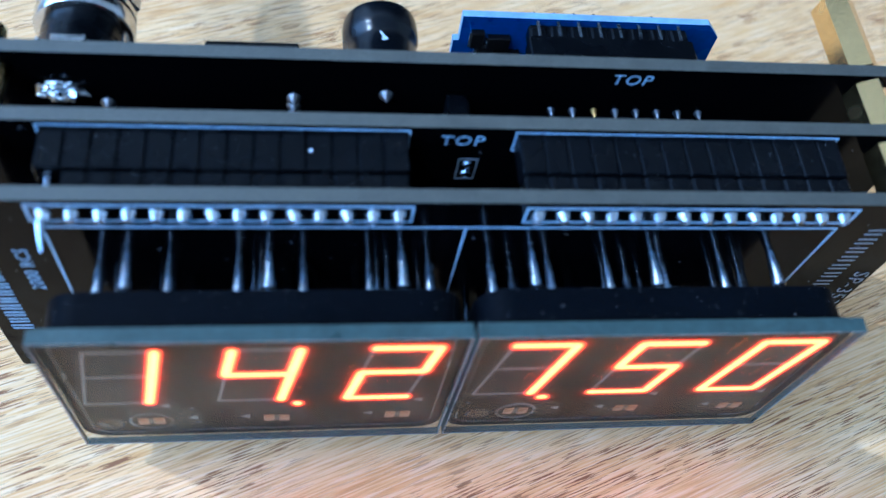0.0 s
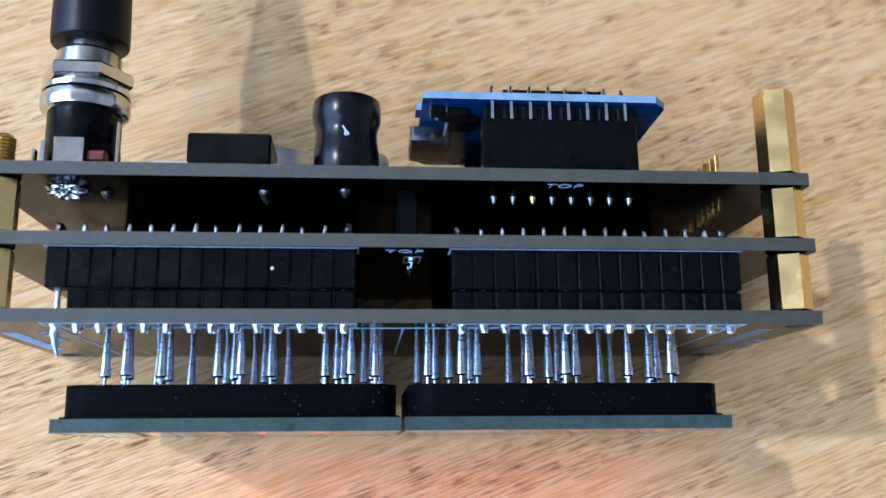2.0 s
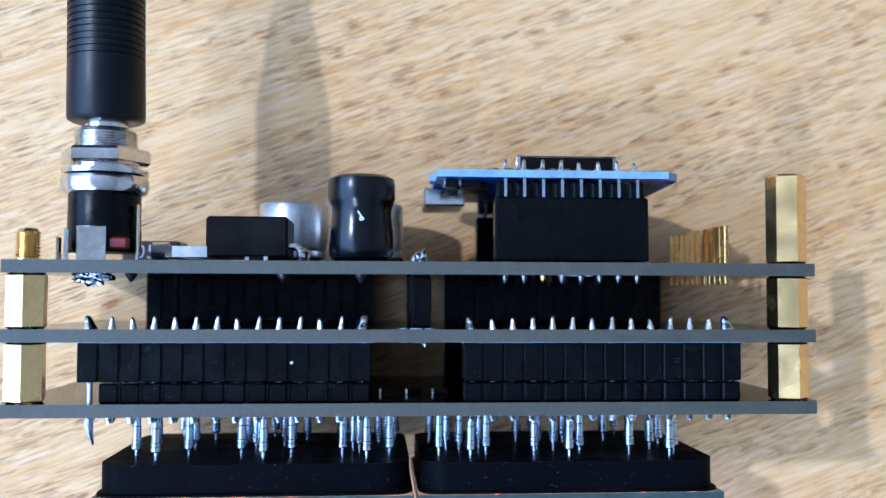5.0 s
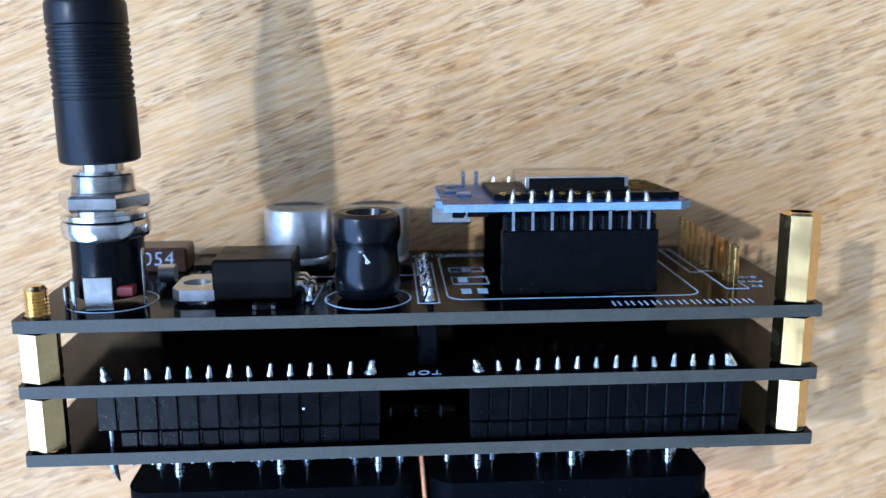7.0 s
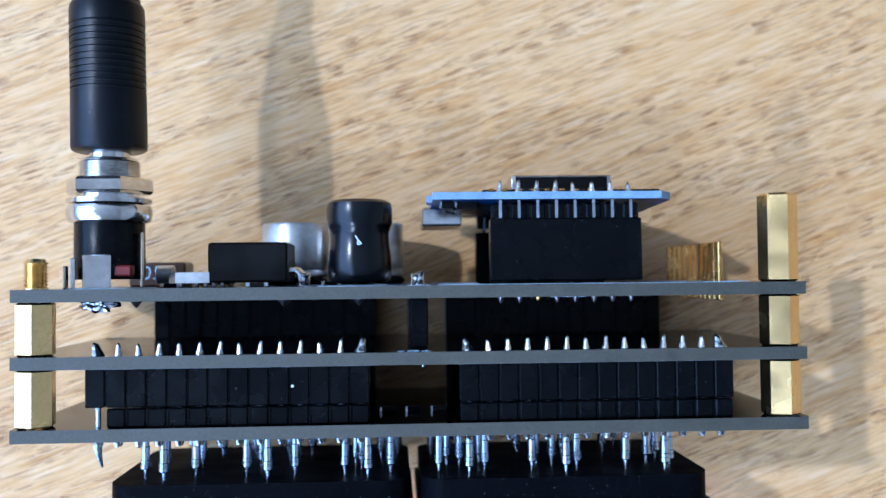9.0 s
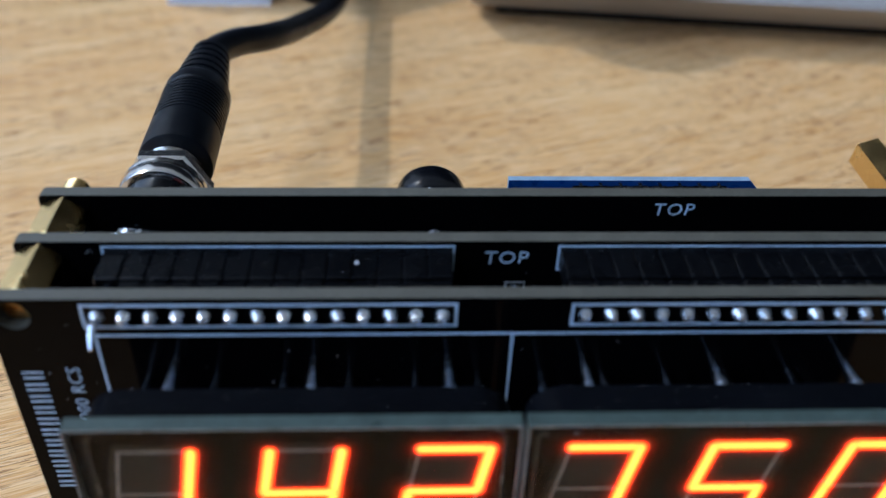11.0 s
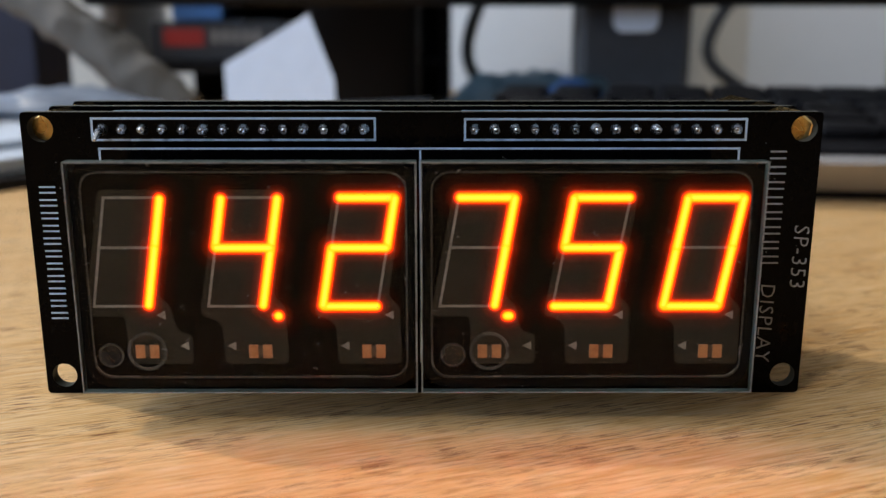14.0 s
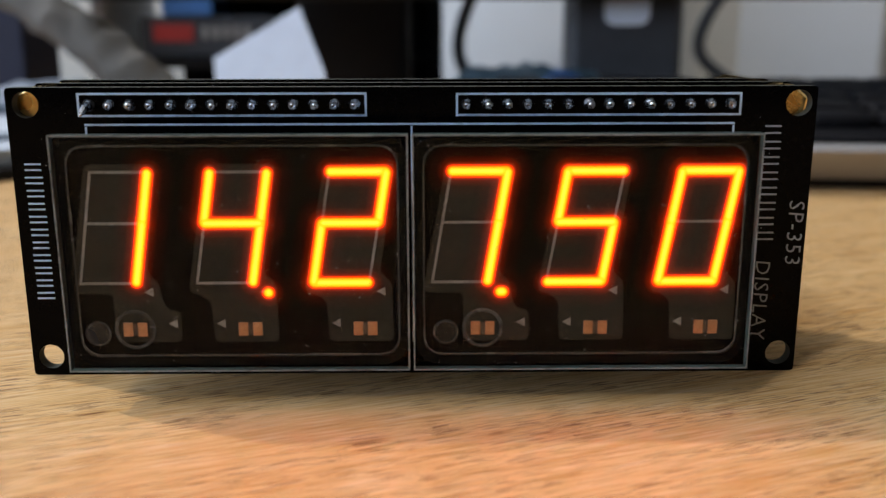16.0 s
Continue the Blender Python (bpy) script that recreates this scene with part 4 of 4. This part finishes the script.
part("base_plinth", box(bmesh.new(), 1.2, 39, 15.0, 26.0, 0, 0.278, 0.05), KEY_BLACK, kb)
kb.rotation_euler.z = radians(-7)
puck = tagged(part("puck", lathe(bmesh.new(), (3.9, 15.2, 1.605), "z", [(2.1, 0), (2.25, 0.08), (2.25, 0.20), (2.12, 0.26), (1.9, 0.27)], 36), KEY_BLACK), "low round black puck resting on the keyboard edge", "puck")
part("puck_cap", lathe(bmesh.new(), (3.9, 15.2, 1.605), "z", [(1.95, 0.272), (1.9, 0.34), (1.5, 0.42), (0.2, 0.46)], 36), RUBBER, puck)
part("puck_groove", lathe(bmesh.new(), (3.9, 15.2, 1.605), "z", [(2.258, 0.12), (2.258, 0.15)], 36, cap=False), DARK_GREY, puck)
adapter = base("power_adapter", -1.7, 18.2, 0, "black power adapter lying on the desk by the keyboard", "power adapter")
part("adapter_body", box(bmesh.new(), -4.2, 1.1, 17.0, 18.8, 0, 2.35, 0.3, 2, turn=29), KEY_BLACK, adapter)
for k in range(4):
    part("ridge", box(bmesh.new(), -3.6, 0.2, 17.2 + k * 0.42, 17.42 + k * 0.42, 2.34, 2.52, 0.06, turn=29), DARK_GREY, adapter)
mon = base("monitor", 9, 34, 0, "black monitor on a dark grey stand", "monitor")
part("stand", box(bmesh.new(), 6.7, 11.9, 32, 35, 0.8, 30, 0.3), DARK_GREY, mon)
part("foot", box(bmesh.new(), -1, 20, 30.5, 40, 0, 0.8, 0.3), DARK_GREY, mon)
part("screen", box(bmesh.new(), -16, 34, 31, 32, 5.75, 38, 0.3), KEY_BLACK, mon)
part("badge", plate(bmesh.new(), rounded(8.2, 10.3, 4.6, 6.4, 0.5), 31.9, 31.98), WHITE_PAPER, mon, "pale rounded badge")


def sheet(name, pts, label, mat=WHITE_PAPER, category="paper", thick=0.03):
    bm = bmesh.new()
    f = bm.faces.new([bm.verts.new(p) for p in pts])
    bm.normal_update()
    ext = bmesh.ops.extrude_face_region(bm, geom=[f])
    bmesh.ops.translate(bm, verts=[g for g in ext["geom"] if isinstance(g, bmesh.types.BMVert)], vec=-f.normal * thick)
    bmesh.ops.recalc_face_normals(bm, faces=bm.faces)
    return tagged(part(name, bm, mat), label, category)


sheet("paper_sheet", [(-9.2, 29.5, 0.0), (-4.2, 28.5, 0.0), (-4.4, 29.4, 2.6), (-5.6, 30.6, 5.4), (-9.4, 30.3, 3.2)], "white folded paper sheet standing up on the desk")
carton = base("white_carton", -5.4, 17.2, 0, "small white carton with open top", "carton")
for b in ((-7.0, -4.4, 16.0, 16.12), (-7.0, -4.4, 18.4, 18.52), (-7.0, -6.88, 16.0, 18.52), (-4.52, -4.4, 16.0, 18.52)):
    part("carton_wall", box(bmesh.new(), *b, 0.125, 1.7, 0.02), WHITE_PAPER, carton)
part("carton_floor", box(bmesh.new(), -7.0, -4.4, 16.0, 18.52, 0, 0.12), WHITE_PAPER, carton)
tray = base("magazine_stack", -15, 19, 0, "stack of white papers on a black folder", "papers")


def slab(x, y, w, d, z0, z1, turn, mat, parent, name):
    bm = bmesh.new()
    box(bm, x - w / 2, x + w / 2, y - d / 2, y + d / 2, z0, z1, 0.03, 1, 0, turn)
    return part(name, bm, mat, parent)


slab(-20.2, 18.5, 15, 21, 0.0, 0.35, -36, KEY_BLACK, tray, "folder")
slab(-20.5, 18.7, 14.2, 20, 0.36, 0.85, -35, OLD_PAPER, tray, "paper_ream")
slab(-21.4, 20.5, 14.2, 20, 0.86, 1.15, -30, OLD_PAPER, tray, "paper_ream")


def crumple(name, cx, cy, rx, ry, rz, mat, label, seed, cat="bag"):
    bm = bmesh.new()
    bmesh.ops.create_icosphere(bm, subdivisions=4, radius=1)
    for v in bm.verts:
        d = v.co.normalized()
        k = 1 + 0.28 * noise.noise(d * 2.1 + Vector((seed, 0, 0))) + 0.16 * noise.noise(d * 5.3 + Vector((0, seed, 0)))
        v.co = Vector((cx + d.x * rx * k, cy + d.y * ry * k, max(0.0, rz * 0.75 + d.z * rz * k)))
    return tagged(part(name, bm, mat), label, cat)


crumple("green_bag", -9.4, 17.6, 1.9, 1.1, 0.75, GREEN_BAG, "crumpled green plastic bag lying on the desk", 1.3)
crumple("clear_bag", -15.5, 27.5, 4.2, 2.5, 1.3, GREY_FILM, "crumpled white plastic bag on the desk", 4.1)
crumple("blue_bag", -19.5, 24.0, 2.4, 1.8, 1.7, BLUE_BAG, "crumpled blue plastic wrapper on the papers", 7.7)
# a slack roll of pale packing paper leaning over the clutter
bm = bmesh.new()
pts = [Vector(p) for p in smooth_path([(-11.6, 31.5, 0.9), (-13.6, 32.0, 2.3), (-16.0, 32.6, 4.2), (-18.4, 33.0, 5.6), (-20.5, 33.5, 6.4)], 8)]
sweep(bm, pts, [0.75 + 0.45 * math.sin(math.pi * min(1, (k + 4) / 30)) for k in range(len(pts))], 20)
for v in bm.verts:
    v.co += 0.35 * noise.noise_vector(v.co * 0.9) + 0.12 * noise.noise_vector(v.co * 2.6)
    v.co.z = max(0.0, v.co.z)
tagged(part("packing_paper", bm, CLOTH), "slack crumpled roll of beige packing paper", "paper")
file_box = base("file_box", -23.6, 38.5, 0, "dark navy card file box standing on the desk", "file box")
part("file_box_body", box(bmesh.new(), -27.0, -20.4, 36.5, 41, 0, 9.5, 0.15), NAVY, file_box)
part("file_box_lid", box(bmesh.new(), -27.2, -20.2, 36.3, 41.2, 9.51, 11.5, 0.15), NAVY, file_box)
rack = base("component_rack", -14, 46, 0, "dark shelf rack holding small equipment", "rack")
part("rack_side", box(bmesh.new(), -19.6, -18.7, 44, 54, 0, 22, 0.1), SILVER, rack, "blue-grey metal side post")
part("rack_side", box(bmesh.new(), 0.2, 0.9, 44, 54, 0, 22, 0.1), KEY_BLACK, rack)
part("rack_back", box(bmesh.new(), -16.8, 0.2, 53, 54, 0, 22), KEY_BLACK, rack)
for z in (2.2, 7.4, 14.0):
    part("shelf", box(bmesh.new(), -18.7, 0.2, 44, 53, z, z + 0.6), KEY_BLACK, rack)
unit = base("equipment_unit", -13, 46, 2.8, "black equipment box with a red label and pale marks", "equipment")
part("unit_body", box(bmesh.new(), -17.0, -9.0, 44.6, 51, 2.81, 5.2, 0.12), DARK_GREY, unit)
part("red_label", box(bmesh.new(), -16.2, -13.8, 44.52, 44.6, 3.75, 4.75, 0.02), RED_CARD, unit, "red label")
for k in range(5):
    part("pale_mark", box(bmesh.new(), -13.3 + 0.62 * k, -12.98 + 0.62 * k, 44.52, 44.6, 3.9, 4.65, 0.02), SILVER, unit)
tagged(part("blue_box", box(bmesh.new(), -15.6, -12.6, 44.4, 50, 5.21, 6.9, 0.1), BLUE_BAG), "blue card box lying on the equipment box", "box")
spk = base("loudspeaker", -3.6, 40, 0, "black desk loudspeaker with rounded edges", "loudspeaker")
part("speaker_body", box(bmesh.new(), -6.8, -0.9, 38, 43, 0, 12, 0.5, 3), KEY_BLACK, spk)
part("speaker_cone", lathe(bmesh.new(), (-3.8, 38.0, 8.0), "y", [(2.0, 0), (1.9, -0.12), (1.5, 0.05), (0.4, -0.02)], 28), DARK_GREY, spk)
# cables looping behind the monitor
for x, bow, h in ((3.6, 1.5, 9), (9.6, -1.2, 9.5), (20.6, 2.6, 9)):
    pts = smooth_path([(x, 48, 0.3), (x - bow, 50, 2.6), (x - bow * 0.8, 51, 5.2), (x + bow * 0.3, 52, h), (x + bow, 53, h + 5)], 6)
    tagged(part("hanging_cable", sweep(bmesh.new(), pts, 0.42, 8), DARK_GREY), "dark cable hanging behind the monitor", "cable", "cables behind the monitor")
# low clutter on the far side of the keyboard
def drape(name, x0, x1, y0, y1, h, mat, label, seed, cat):
    """A slack sheet of film or cloth heaped along the desk."""
    bm = bmesh.new()
    nx, ny = 36, 14
    grid = []
    for i in range(nx + 1):
        row = []
        for k in range(ny + 1):
            u, w = i / nx, k / ny
            p = Vector((x0 + (x1 - x0) * u, y0 + (y1 - y0) * w, 0))
            up = math.sin(math.pi * u) ** 0.6 * math.sin(math.pi * w) ** 0.5
            p.z = max(0.0, up * h * (0.85 + 0.3 * noise.noise(p * 0.4 + Vector((seed, 0, 0))) + 0.10 * noise.noise(p * 1.5)))
            row.append(bm.verts.new(p))
        grid.append(row)
    for i in range(nx):
        for k in range(ny):
            bm.faces.new((grid[i][k], grid[i + 1][k], grid[i + 1][k + 1], grid[i][k + 1]))
    bmesh.ops.solidify(bm, geom=bm.faces[:], thickness=0.04)
    return tagged(part(name, bm, mat), label, cat)


drape("plastic_film", -0.6, 9.6, 29.0, 33.5, 3.5, TEAL_PLASTIC, "crumpled dark teal plastic film on the desk", 3.1, "film")
drape("blue_wrapper", 3.4, 8.6, 27.2, 28.9, 3.1, BLUE_BAG, "crumpled blue plastic wrapper by the monitor stand", 5.5, "wrapper")
drape("olive_cloth", 12.6, 20.4, 27.4, 30.5, 2.9, OLIVE, "olive green cloth heaped on the desk", 8.4, "cloth")
# added white panels, angled to catch window light, in place of bright wall
for xc, wide in ((5.9, 19.5), (35.5, 13.0)):
    screen = base("room_divider", xc, 76, -75, "tall white painted room divider standing behind the desk", "room divider", "dividers behind the desk")
    part("backdrop_sheet", box(bmesh.new(), xc - wide / 2, xc + wide / 2, 75.2, 76.8, -74, 70, 0.2, turn=-38), CEIL_PAINT, screen)
    part("backdrop_foot", box(bmesh.new(), xc - wide / 2, xc + wide / 2, 73.5, 78.5, -75, -74, 0.1, turn=-38), DARK_GREY, screen)
tagged(part("ceiling_lamp", lathe(bmesh.new(), (-95, -104, 206.5), "z", [(2.0, 5.4), (7.0, 5.0), (7.5, 2.0), (7.0, 0.6), (4.6, 0.6), (4.6, 2.5)], 24), CEIL_PAINT), "small round white ceiling lamp", "ceiling lamp")
